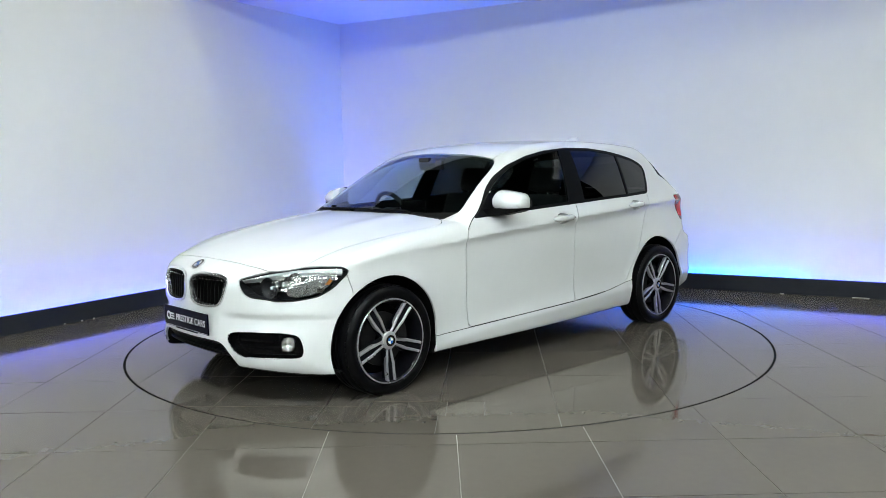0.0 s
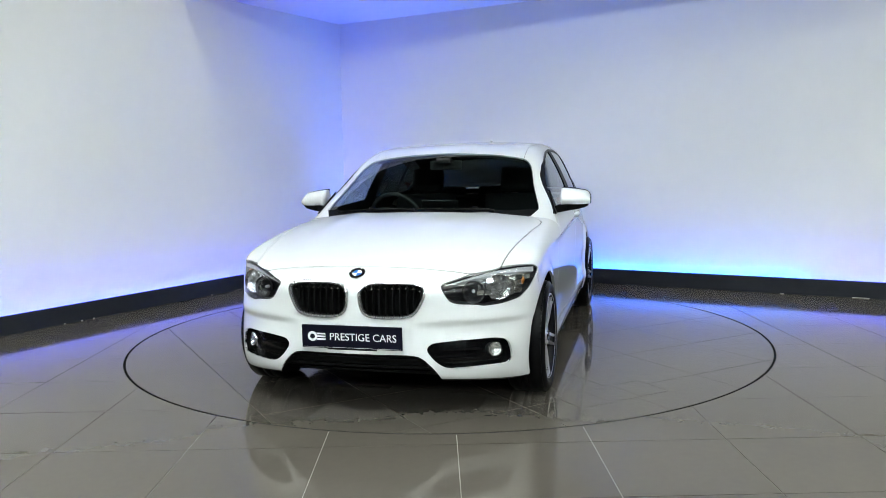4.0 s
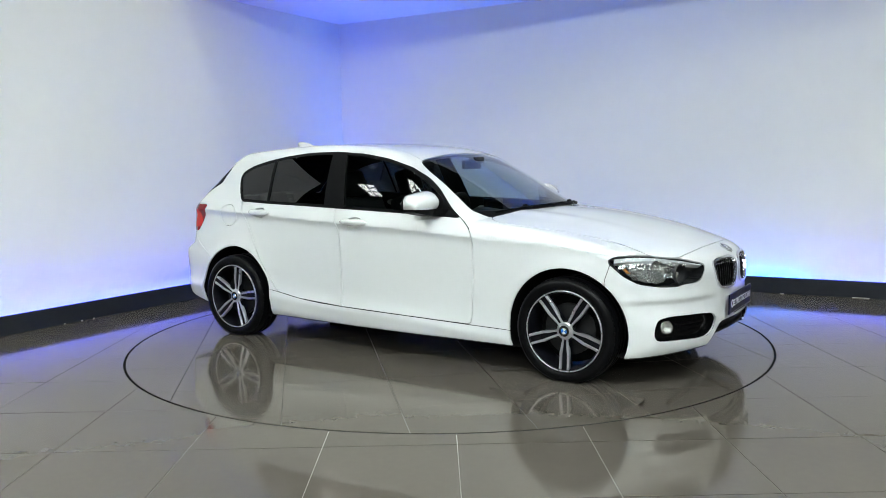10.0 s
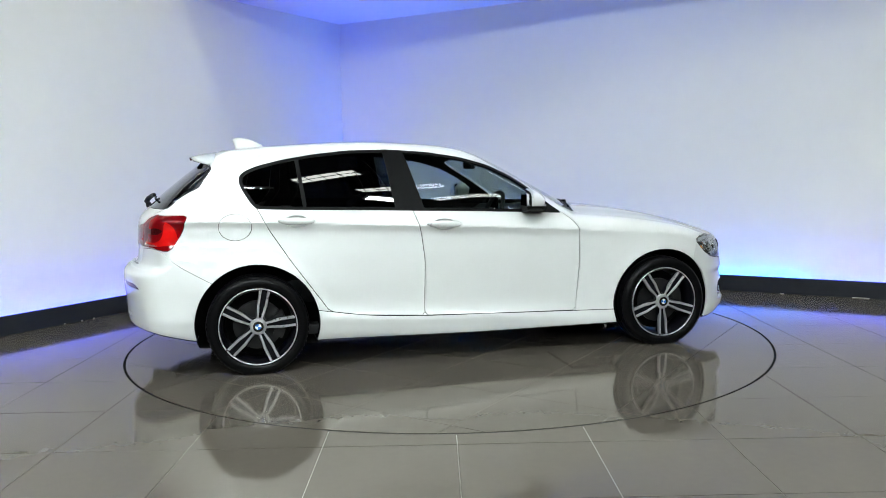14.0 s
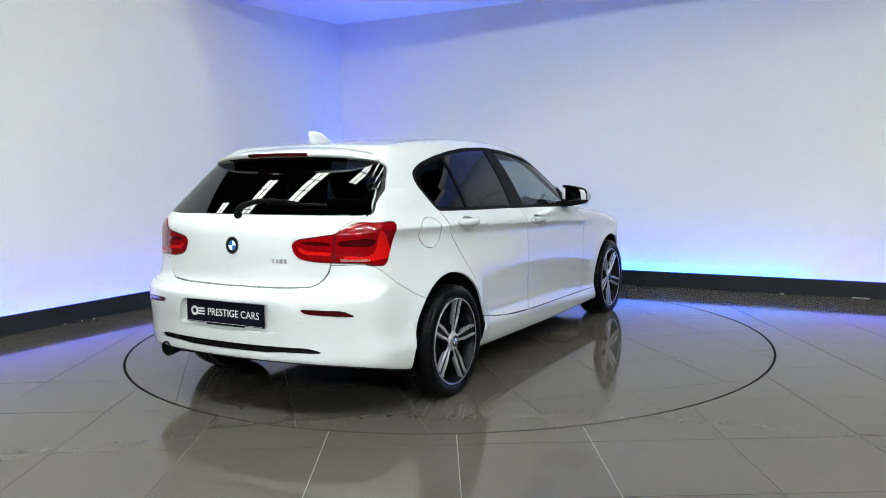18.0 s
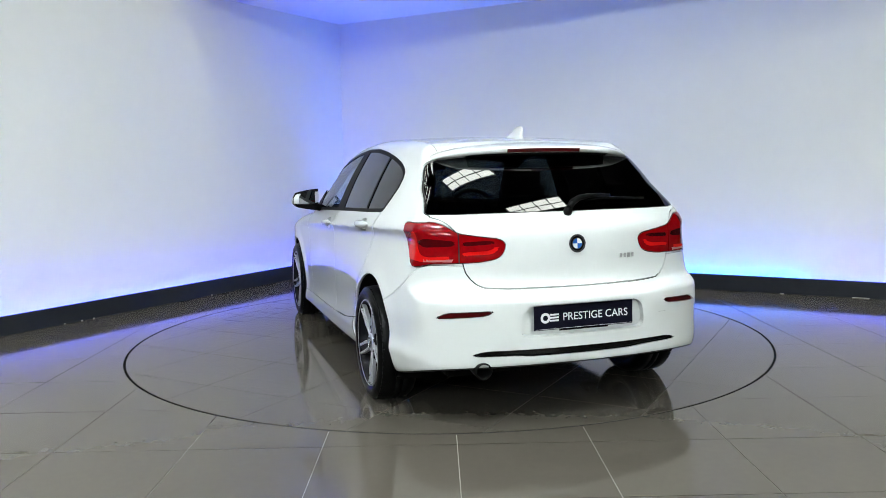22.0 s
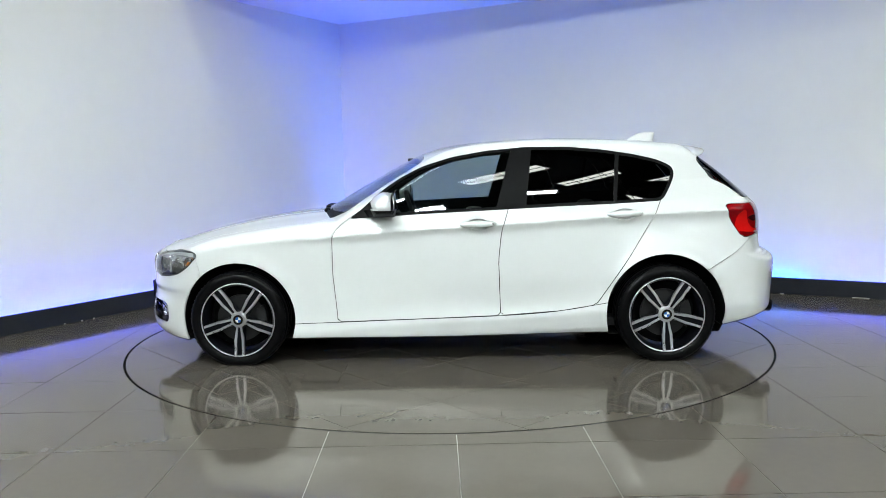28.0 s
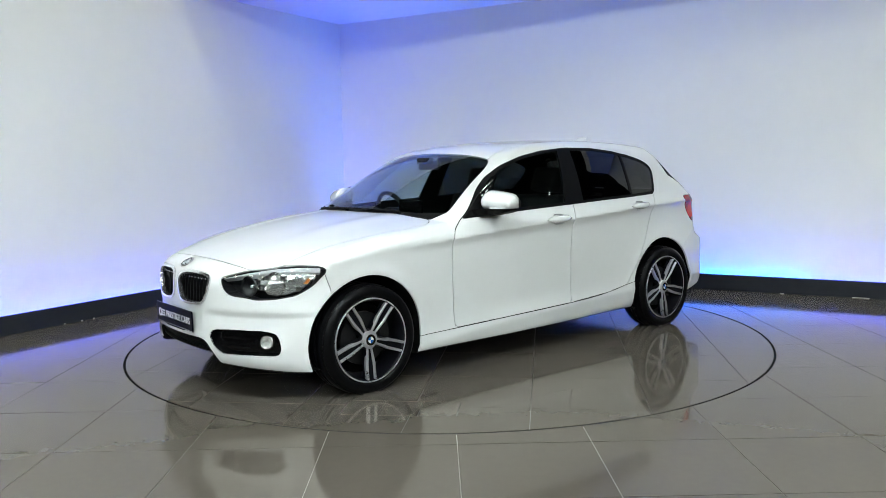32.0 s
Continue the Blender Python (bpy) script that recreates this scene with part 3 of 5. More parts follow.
skin.region("sill", lambda x, y, z: z - sill_line(x), lambda x, y, z: (y > 0.5) & (np.abs(x) < 1.12), 0.0022)
skin.region("fuel_flap", lambda x, y, z: np.hypot(x + 1.464, (z - 0.898) * 1.22) - 0.098, lambda x, y, z: (y > 0.6) & (x < -1.2), 0.002, ("side_frame",), -1)

HANDLES = ((-0.296, -0.066, 0.883, 0.878), (-1.212, -0.985, 0.930, 0.925))
for x0, x1, z0, z1 in HANDLES:
    skin.region("handle_cup", lambda x, y, z, a=(x0 + x1) / 2, b=(z0 + z1) / 2 - 0.003: (np.hypot((x - a) / 0.074, (z - b) / 0.036) - 1) * 0.036, flank, 0.0, ("front_door", "rear_door"))

# bumpers, tailgate, roof, wings
gate_f = outline([(-0.4, 0.661), (0.346, 0.664), (0.485, 0.672), (0.540, 0.726), (0.557, 0.785), (0.578, 0.93), (0.605, 0.968), (0.64, 0.992), (0.676, 1.002), (0.680, 1.012), (0.59, 1.20), (0.55, 1.29), (-0.4, 1.33)], 1)
skin.region("tailgate", lambda x, y, z: np.minimum(gate_f(y, z), rear_f(y, z) - 0.003), lambda x, y, z: x < -1.45, 0.003)
zb = spline([(-2.5, 0.776), (-2.0, 0.776), (-1.90, 0.760), (-1.84, 0.708), (-1.74, 0.640), (-1.62, 0.574), (-1.5, 0.52)])
skin.region("rear_bumper", lambda x, y, z: z - zb(x), lambda x, y, z: x < -1.55, 0.0018)
nose_line = spline([(0.0, 1.63), (0.5, 1.60), (0.60, 1.582), (0.66, 1.60), (0.70, 1.615), (0.72, 1.64), (0.78, 1.90), (1.0, 1.95)])
skin.region("front_bumper", lambda x, y, z: nose_line(z) - x, lambda x, y, z: (x > 1.5) & (z < 0.80), 0.0018)
wing_f = outline([(0.632, 0.925), (0.704, 0.866), (0.735, 0.814), (0.738, 0.596), (0.713, 0.272), (0.713, 0.10), (2.2, 0.1), (2.2, 1.1), (0.80, 1.10), (0.70, 0.985)], 0)
skin.region("front_wing", lambda x, y, z: wing_f(x, z), lambda x, y, z: (x > 0.5) & (z < 0.93), 0.0015)
skin.region("front_wing", lambda x, y, z: wing_f(x, z), lambda x, y, z: (x > 0.5) & (z >= 0.92))
skin.region("roof", lambda x, y, z: np.maximum(np.maximum(y - 0.545 + 0.03 * np.clip(-x - 1.0, 0, 1), x - 0.20), -1.62 - x), lambda x, y, z: (z > 1.15) & (x < 0.4), 0.0022)

# ---- car materials ----
M_PAINT = mat("white_car_paint", (0.655, 0.67, 0.67), 0.32, coat=1.0, grain=0.012, grain_scale=220)
M_BLACK = mat("black_gloss_trim", (0.003, 0.003, 0.0035), 0.14, spec=0.25, grain=0.1, grain_scale=60)
M_MATT = mat("black_plastic", (0.003, 0.003, 0.0033), 0.5, spec=0.1, grain=0.2, grain_scale=90, bump=0.05, bump_scale=400)
M_PILLAR = mat("pillar_film", (0.004, 0.0042, 0.0047), 0.45, spec=0.06, grain=0.1, grain_scale=200)
M_RUBBER = mat("tyre_rubber", (0.0025, 0.0025, 0.003), 0.34, spec=0.10, grain=0.25, grain_scale=50, bump=0.1, bump_scale=120)
M_CHROME = mat("chrome", (0.86, 0.86, 0.88), 0.12, metal=1.0, rough_var=0.03)
M_ALLOY = mat("machined_alloy", (0.66, 0.66, 0.70), 0.30, metal=0.85, grain=0.05, grain_scale=90, rough_var=0.06)
M_ALLOY_DARK = mat("dark_alloy", (0.004, 0.004, 0.006), 0.3, metal=0.0, spec=0.15, grain=0.15, grain_scale=40)
M_DISC = mat("brake_steel", (0.010, 0.010, 0.011), 0.5, metal=0.4, grain=0.2, grain_scale=60)
M_RED = mat("red_lens", (0.20, 0.001, 0.003), 0.06, coat=0.5, spec=0.2, grain=0.25, grain_scale=25)
M_RED_DARK = mat("dark_red_lens", (0.045, 0.001, 0.002), 0.08, coat=0.4, spec=0.2, grain=0.2, grain_scale=60)
M_RED_LIGHT = mat("bright_red_guide", (0.55, 0.006, 0.005), 0.1, coat=0.4, spec=0.2, grain=0.1, grain_scale=60)
M_AMBER = mat("amber_reflector", (0.62, 0.22, 0.05), 0.15, coat=0.6, grain=0.25, grain_scale=120)
M_CLEARPART = mat("white_lens", (0.62, 0.63, 0.66), 0.1, coat=1.0, grain=0.2, grain_scale=90)
M_PINK = mat("pale_pink_lens", (0.30, 0.12, 0.12), 0.3, grain=0.2, grain_scale=90)
M_NAVY = mat("plate_navy", (0.004, 0.004, 0.010), 0.3, spec=0.1, grain=0.1, grain_scale=60)
M_PRINT = mat("plate_print", (0.72, 0.72, 0.74), 0.35, grain=0.06, grain_scale=80)
M_BLUE = mat("emblem_blue", (0.02, 0.13, 0.48), 0.12, coat=1.0, grain=0.08, grain_scale=80)
M_WHITE = mat("emblem_white", (0.80, 0.80, 0.80), 0.12, coat=1.0, grain=0.05, grain_scale=80)
M_MIRROR = mat("mirror_glass", (0.62, 0.64, 0.66), 0.0, metal=1.0)
M_CLOTH = mat("seat_cloth", (0.014, 0.014, 0.016), 0.9, grain=0.3, grain_scale=140, bump=0.2, bump_scale=300)
M_CABIN = mat("cabin_plastic", (0.010, 0.010, 0.011), 0.6, grain=0.2, grain_scale=80, bump=0.05, bump_scale=350)
M_HEADLINER = mat("headliner_cloth", (0.06, 0.058, 0.056), 0.9, grain=0.1, grain_scale=150)
M_LAMPCHROME = mat("lamp_chrome", (0.74, 0.73, 0.71), 0.2, metal=0.9, grain=0.3, grain_scale=45)
M_SATIN = mat("satin_chrome", (0.78, 0.78, 0.80), 0.2, metal=0.9, grain=0.08, grain_scale=60)
M_LAMPGREY = mat("lamp_housing_grey", (0.02, 0.02, 0.023), 0.3, metal=0.5, grain=0.1, grain_scale=60)
M_SLAT = mat("grille_black", (0.0025, 0.0025, 0.0025), 0.4, spec=0.08)
M_LABEL = mat("bar_grey", (0.42, 0.42, 0.43), 0.3, metal=0.8, grain=0.1, grain_scale=80)


def pane(name, tint, gloss=1.0, ior=1.5):
    """A thin pane: it lets light straight through, tinted, and mirrors at a slant."""
    m = bpy.data.materials.new(name)
    m.use_nodes = True
    nt = m.node_tree
    nt.nodes.remove(nt.nodes["Principled BSDF"])
    tr = nt.nodes.new("ShaderNodeBsdfTransparent")
    tr.inputs[0].default_value = (*tint, 1)
    gl = nt.nodes.new("ShaderNodeBsdfGlossy")
    gl.inputs["Roughness"].default_value = 0.0
    gl.inputs[0].default_value = (gloss, gloss, gloss, 1)
    lw = nt.nodes.new("ShaderNodeLayerWeight")
    lw.inputs[0].default_value = 0.5
    pw = nt.nodes.new("ShaderNodeMath")
    pw.operation = "POWER"
    pw.inputs[1].default_value = 5.0
    nt.links.new(lw.outputs["Facing"], pw.inputs[0])
    fr = nt.nodes.new("ShaderNodeMath")
    fr.operation = "MULTIPLY_ADD"
    r0 = ((ior - 1) / (ior + 1)) ** 2 * 1.1
    fr.inputs[1].default_value, fr.inputs[2].default_value = 1 - r0, r0
    nt.links.new(pw.outputs[0], fr.inputs[0])
    mx = nt.nodes.new("ShaderNodeMixShader")
    nt.links.new(fr.outputs[0], mx.inputs[0])
    nt.links.new(tr.outputs[0], mx.inputs[1])
    nt.links.new(gl.outputs[0], mx.inputs[2])
    nt.links.new(mx.outputs[0], nt.nodes["Material Output"].inputs[0])
    return m


M_GLASS = pane("clear_glass", (0.54, 0.62, 0.60), ior=1.5)
M_PRIVACY = pane("privacy_glass", (0.04, 0.044, 0.045), ior=1.52)
M_REARGLASS = pane("rear_privacy_glass", (0.03, 0.034, 0.036), ior=1.52)
M_LENS = pane("lamp_cover", (0.88, 0.90, 0.90), ior=1.5)

# ---- the car ----
car = tagged(new("car"), "white five-door hatchback with black trim on the turntable", "car")
SIDES = ((1, "left"), (-1, "right"))


def panel(name, code=None, material=None, parent=None, split=True, **kw):
    """The skin's panel as one part, or one for each flank."""
    code = code or name
    out = []
    for s in ((1, -1) if split else (0,)):
        g = skin.pieces(code, s)
        if g.any():
            out.append(skin.make(name, g, material or M_PAINT, parent or car, **kw))
    return out


side_frames = panel("side_frame", split=True)
panel("underbody", material=M_MATT, split=False, depth=0)
hood = panel("hood", split=False)[0]
roof = panel("roof", split=False)[0]
panel("cowl", material=M_MATT, split=False)
windscreen = panel("windscreen", material=M_GLASS, split=False, depth=0, label="clear curved windscreen glass")[0]
tailgate = panel("tailgate", split=False)[0]
skin.make("rear_window", skin.pieces("rear_glass"), M_REARGLASS, tailgate, depth=0, label="dark tinted rear glass")
front_bumper = panel("front_bumper", split=False)[0]
rear_bumper = panel("rear_bumper", split=False)[0]
panel("front_wing")
panel("sill")
skin.make("fuel_flap", skin.pieces("fuel_flap", -1), M_PAINT, side_frames[1], label="round fuel filler flap")
front_doors = panel("front_door")
rear_doors = panel("rear_door")
for s, k in ((1, 0), (-1, 1)):
    skin.make("window_frame", skin.pieces("window_frame", s), M_PILLAR, car, depth=0.008, label="satin black window surround")
    skin.make("door_pillar", skin.pieces("door_pillar", s), M_PILLAR, car, off=0.001, depth=0.01, label="satin black door pillar")
    skin.make("quarter_bar", skin.pieces("quarter_bar", s), M_PILLAR, rear_doors[k], off=0.002, depth=0.01)
    skin.make("window", skin.pieces("front_window", s), M_GLASS, front_doors[k], off=-0.004, depth=0, label="clear door glass")
    skin.make("window", skin.pieces("rear_window", s), M_PRIVACY, rear_doors[k], off=-0.002, depth=0, label="dark tinted door glass")
    skin.make("quarter_window", skin.pieces("quarter_window", s), M_PRIVACY, rear_doors[k], off=-0.002, depth=0, label="dark tinted quarter glass")
# dark structure behind the panels, so that the joints read as gaps
solid = ["side_frame", "hood", "tailgate", "front_wing", "sill", "front_door", "rear_door", "rear_bumper", "joint", "fuel_flap", "door_pillar", "window_frame", "cowl"]
skin.make("inner_shell", np.isin(skin.L, [skin.code(n) for n in solid]) & (skin.mid()[:, 2] > 0.19), M_CABIN, car, off=-0.016, depth=0, label="dark inner body shell")
skin.make("headliner", skin.pieces("roof"), M_HEADLINER, car, off=-0.03, depth=0, label="pale grey cloth headliner")
# lamps
tail_lamps, headlamps = [], []
for s in (1, -1):
    whole = skin.pieces("headlamp_lens", s) | skin.pieces("headlamp_bright", s)
    hl = skin.make("headlamp", whole, M_LAMPGREY, car, off=-0.004, depth=0.085, back=True, label="headlamp with twin round reflectors and clear cover")
    skin.make("lens", whole, M_LENS, hl, off=0.0, depth=0, label="clear plastic lamp cover")
    skin.make("bright_bezel", skin.pieces("headlamp_bright", s), M_LAMPCHROME, hl, off=-0.036, depth=0.012, label="bright faceted lamp surround")
    headlamps.append(hl)
    tl = skin.make("tail_lamp", skin.pieces("tail_lens", s), M_RED, car, off=0.002, depth=0.02, label="glossy red tail lamp in two halves")
    skin.make("inner_lens", skin.pieces("tail_lens_inner", s), M_RED, tl, off=0.002, depth=0.02)
    skin.make("light_guide", skin.pieces("tail_guide", s), M_RED_LIGHT, tl, off=0.002, depth=0.006)
    skin.make("dark_band", skin.pieces("tail_band", s), M_RED_DARK, tl, off=0.002, depth=0.006)
    skin.make("reversing_lens", skin.pieces("reversing_lens", s), M_PINK, tl, off=0.002, depth=0.006)
    tail_lamps.append(tl)
    skin.make("reflector", skin.pieces("reflector", s), M_RED_DARK, rear_bumper, off=-0.004, depth=0.004, label="long dark red rear reflector")
    skin.make("grille_surround", skin.pieces("grille_surround", s), M_SATIN, front_bumper, off=0.010, depth=0.024, label="chrome kidney-shaped grille surround", both=False)
    skin.make("grille_well", skin.pieces("grille_opening", s), M_DARK, front_bumper, off=-0.002, depth=0.06, back=True)
    skin.make("fog_recess", skin.pieces("fog_recess", s), M_BLACK, front_bumper, off=0.0, depth=0.045, back=True, label="gloss black recess round the fog lamp")
skin.make("lower_intake", skin.pieces("intake_opening"), M_MATT, front_bumper, off=0.0, depth=0.05, back=True, label="black lower air intake")
skin.make("plate_recess", skin.pieces("plate_recess"), M_PAINT, rear_bumper, off=0.0, depth=0.028, back=True)
skin.make("bumper_slot", skin.pieces("bumper_slot"), M_BLACK, rear_bumper, off=0.0, depth=0.02, back=True, label="thin gloss black strip across the rear bumper")

# ---- wheels ----
def lathe(profile, n=64, axis="y"):
    """A ring turned about the y axis from (radius, y) points."""
    bm = bmesh.new()
    rings = []
    for i in range(n):
        a = 2 * math.pi * i / n
        rings.append([bm.verts.new((r * math.cos(a), y, r * math.sin(a))) for r, y in profile])
    for i in range(n):
        p, q = rings[i], rings[(i + 1) % n]
        for j in range(len(profile) - 1):
            bm.faces.new((p[j], p[j + 1], q[j + 1], q[j]))
    bmesh.ops.remove_doubles(bm, verts=bm.verts[:], dist=1e-6)
    bmesh.ops.recalc_face_normals(bm, faces=bm.faces[:])
    return bm


def loft(sections, close=True, cap=True):
    """Quads through rings of points of equal length."""
    bm = bmesh.new()
    R = [[bm.verts.new(p) for p in s] for s in sections]
    n = len(R[0])
    for a, b in zip(R, R[1:]):
        for i in range(n if close else n - 1):
            j = (i + 1) % n
            bm.faces.new((a[i], a[j], b[j], b[i]))
    if cap and close:
        bm.faces.new(R[0][::-1])
        bm.faces.new(R[-1])
    bmesh.ops.recalc_face_normals(bm, faces=bm.faces[:])
    return bm


def emblem(parent, m, r, rim=0.93):
    """A round enamel badge: dark ring, rim and four quarters, facing +z of m."""
    base = lathe([(0.0001, 0.0), (r, 0.0), (r, 0.004), (r * 0.94, 0.006), (0.0001, 0.006)], 32)
    bmesh.ops.transform(base, matrix=m @ pose(0, 0, 0, 90), verts=base.verts[:])
    e = part("emblem", base, M_BLACK, parent, "round enamel badge with blue and white quarters", smooth=False)
    for r0, r1, nm in ((rim, 1.03, "outer_rim"), (0.58, 0.64, "inner_rim")):
        b = lathe([(r * r0, 0.002), (r * r0, 0.0075), (r * r1, 0.0075), (r * r1, 0.001)], 32)
        bmesh.ops.transform(b, matrix=m @ pose(0, 0, 0, 90), verts=b.verts[:])
        part(nm, b, M_CHROME, e)
    for q in range(4):
        b = bmesh.new()
        c = b.verts.new((0, 0, 0.007))
        arc = [b.verts.new((r * 0.59 * math.cos(math.pi / 2 * (q + k / 8)), r * 0.59 * math.sin(math.pi / 2 * (q + k / 8)), 0.007)) for k in range(9)]
        for u, v in zip(arc, arc[1:]):
            b.faces.new((c, u, v))
        bmesh.ops.transform(b, matrix=m, verts=b.verts[:])
        part("quarter", b, M_BLUE if q % 2 else M_WHITE, e)
    return e


TYRE_R, RIM_R = 0.309, 0.236


def make_wheel():
    """A wheel facing +y about its own centre: the outer face lies at y = 0."""
    rim = lathe([(RIM_R, -0.010), (RIM_R, 0.004), (RIM_R - 0.004, 0.007), (RIM_R - 0.011, 0.006), (RIM_R - 0.014, -0.012), (RIM_R - 0.024, -0.030), (RIM_R - 0.030, -0.17), (RIM_R - 0.012, -0.19), (RIM_R, -0.19)], 72)
    w = link("wheel", rim, M_ALLOY_DARK, None, "alloy wheel with five twin spokes and low tyre", smooth=True)
    lip = lathe([(RIM_R - 0.008, 0.0065), (RIM_R - 0.003, 0.009), (RIM_R, 0.006), (RIM_R, 0.0), (RIM_R - 0.008, 0.0)], 72)
    part("rim_lip", lip, M_ALLOY, w, "bright machined rim edge", smooth=True)
    ty = lathe([(RIM_R - 0.004, -0.012), (RIM_R + 0.004, 0.004), (RIM_R + 0.018, 0.012), (RIM_R + 0.042, 0.014), (TYRE_R - 0.022, 0.008), (TYRE_R - 0.009, -0.004), (TYRE_R - 0.003, -0.018), (TYRE_R, -0.045), (TYRE_R, -0.075), (TYRE_R - 0.007, -0.077), (TYRE_R - 0.007, -0.084), (TYRE_R, -0.086), (TYRE_R, -0.115), (TYRE_R - 0.007, -0.117), (TYRE_R - 0.007, -0.124), (TYRE_R, -0.126), (TYRE_R - 0.002, -0.17), (TYRE_R - 0.02, -0.195), (RIM_R + 0.03, -0.205), (RIM_R, -0.19)], 72)
    tyre = part("tyre", ty, M_RUBBER, w, "black low-profile tyre", smooth=True)
    # tread blocks over the shoulder
    tb = bmesh.new()
    for i in range(64):
        add_box(tb, (-0.0105, -0.040, TYRE_R - 0.013), (0.0105, -0.004, TYRE_R - 0.0045), pose(0, 0, 0, 0, math.degrees(2 * math.pi * i / 64), 0) @ Matrix.Translation((0, 0, 0)))
    part("tread", tb, M_RUBBER, w)
    for k in range(5):
        a = math.radians(90 + 72 * k)
        c, s = math.cos(a), math.sin(a)

        def pt(r, t, y):
            return (r * c - t * s, y, r * s + t * c)
        back = loft([[pt(r, -hw, y0), pt(r, hw, y0), pt(r, hw * 0.8, y1), pt(r, -hw * 0.8, y1)] for r, hw, y0, y1 in ((0.030, 0.030, -0.050, -0.022), (0.10, 0.029, -0.050, -0.016), (0.17, 0.031, -0.045, -0.012), (RIM_R - 0.012, 0.038, -0.040, -0.008))])
        part("spoke_back", back, M_ALLOY_DARK, w)
        for sd in (-1, 1):
            bar_ = loft([[pt(r, sd * (o - hw), y - 0.022), pt(r, sd * (o + hw), y - 0.022), pt(r, sd * (o + hw), y - 0.003), pt(r, sd * (o + hw * 0.7), y), pt(r, sd * (o - hw * 0.7), y), pt(r, sd * (o - hw), y - 0.003)]
                         for r, o, hw, y in ((0.030, 0.012, 0.007, -0.018), (0.060, 0.0135, 0.0065, -0.014), (0.11, 0.0195, 0.0080, -0.008), (0.13, 0.0235, 0.0083, -0.006), (0.19, 0.0238, 0.0074, -0.001), (RIM_R - 0.008, 0.0248, 0.0078, 0.005))])
            part("spoke", bar_, M_ALLOY, w, "bright machined twin spoke")
    hub = lathe([(0.0001, -0.030), (0.055, -0.030), (0.050, -0.012), (0.044, -0.008), (0.036, -0.010), (0.0001, -0.010)], 40)
    part("hub", hub, M_ALLOY, w, smooth=True)
    emblem(w, pose(0, -0.008, 0, -90, 0, 0), 0.031)
    for k in range(5):
        a = math.radians(90 + 36 + 72 * k)
        b = lathe([(0.0001, -0.015), (0.010, -0.015), (0.010, -0.034)], 10)
        bmesh.ops.translate(b, vec=(0.050 * math.cos(a), 0, 0.050 * math.sin(a)), verts=b.verts[:])
        part("wheel_bolt", b, M_DISC, w)
    # black disc added to stop lit floor showing between the spokes
    backing_disc = lathe([(0.04, -0.125), (RIM_R - 0.035, -0.125), (RIM_R - 0.035, -0.130), (0.04, -0.130)], 48)
    part("added_backing", backing_disc, M_DARK, w, "black disc added behind the spokes to block light")
    disc = lathe([(0.05, -0.075), (0.150, -0.075), (0.150, -0.098), (0.05, -0.098)], 48)
    part("brake_disc", disc, M_DISC, w, "grey steel brake disc")
    return w


def caliper(parent, m):
    b = loft([[(r * math.cos(a), y, r * math.sin(a)) for r, y in ((0.105, -0.062), (0.168, -0.062), (0.168, -0.118), (0.105, -0.118))] for a in [math.radians(150 + 8 * i) for i in range(9)]])
    bmesh.ops.transform(b, matrix=m, verts=b.verts[:])
    part("brake_caliper", b, M_DISC, parent, "grey brake caliper")


def on_skin(x, y, z, axis):
    """Slide a point along an axis (0, 1 or 2) onto the skin from outside."""
    sgn = np.sign((x, y, 1)[axis])
    d = np.linspace((2.4, 1.1, 1.6)[axis], 0.1, 700)
    P = np.tile(np.array([x, y, z], float), (700, 1))
    P[:, axis] = d * sgn
    f = body(P)
    k = max(1, int(np.argmax(f < 0)))
    t = f[k - 1] / (f[k - 1] - f[k])
    return P[k - 1] * (1 - t) + P[k] * t


def facing(p, up=(0, 0, 1)):
    """A pose on the skin at p whose z looks outward and whose y runs up."""
    n = Vector(body_normal(np.array(p)[None])[0])
    x = Vector(up).cross(n).normalized()
    y = n.cross(x)
    return Matrix.Translation(p) @ Matrix((x, y, n)).transposed().to_4x4()


wheel = make_wheel()
wheel.parent = car
spins = {(0, 1): 0, (1, 1): 3, (0, -1): 36, (1, -1): -12}
placed = False
for wi, (wx, wz, wr) in enumerate(WHEELS):
    for s in (1, -1):
        yw = (0.866 if wi == 0 else 0.870) * s
        m = pose(wx, yw, TYRE_R - 0.012, 0, 0, 0 if s > 0 else 180) @ pose(0, 0, 0, 0, spins[(wi, s)] + (180 if s > 0 else 0), 0)
        if not placed:
            wheel.matrix_basis = m
            placed = True
        else:
            copy_thing(wheel, m)
        caliper(car, pose(wx, yw, TYRE_R - 0.012, 0, 0, 0 if s > 0 else 180))
        # wheel housing
        inner = 0.60
        arcs = [math.radians(-40 + 260 * i / 40) for i in range(41)]
        edge = []
        for a in arcs:
            x, z = wx + (wr + 0.004) * math.cos(a), max(wz + (wr + 0.004) * math.sin(a), 0.21)
            edge.append(min(abs(on_skin(x, s, z, 1)[1]), float(side_width(np.array(x), np.array(z)))) - 0.012)
        ring_ = lambda r, ys: [(wx + r * math.cos(a), s * y, max(wz + r * math.sin(a), 0.17)) for a, y in zip(arcs, ys)]
        rows_ = [ring_(0.02, [inner] * 41), ring_(wr + 0.004, [inner] * 41), ring_(wr + 0.004, edge)]
        part("wheel_housing", loft(rows_, close=False, cap=False), M_DARK, car, smooth=True)


# ---- badges and plates ----
p = on_skin(2.0, 0, 0.719, 0)
emblem(hood, facing(p), 0.041)
p = on_skin(-2.0, 0, 0.864, 0)
emblem(tailgate, facing(p), 0.043, 0.82)


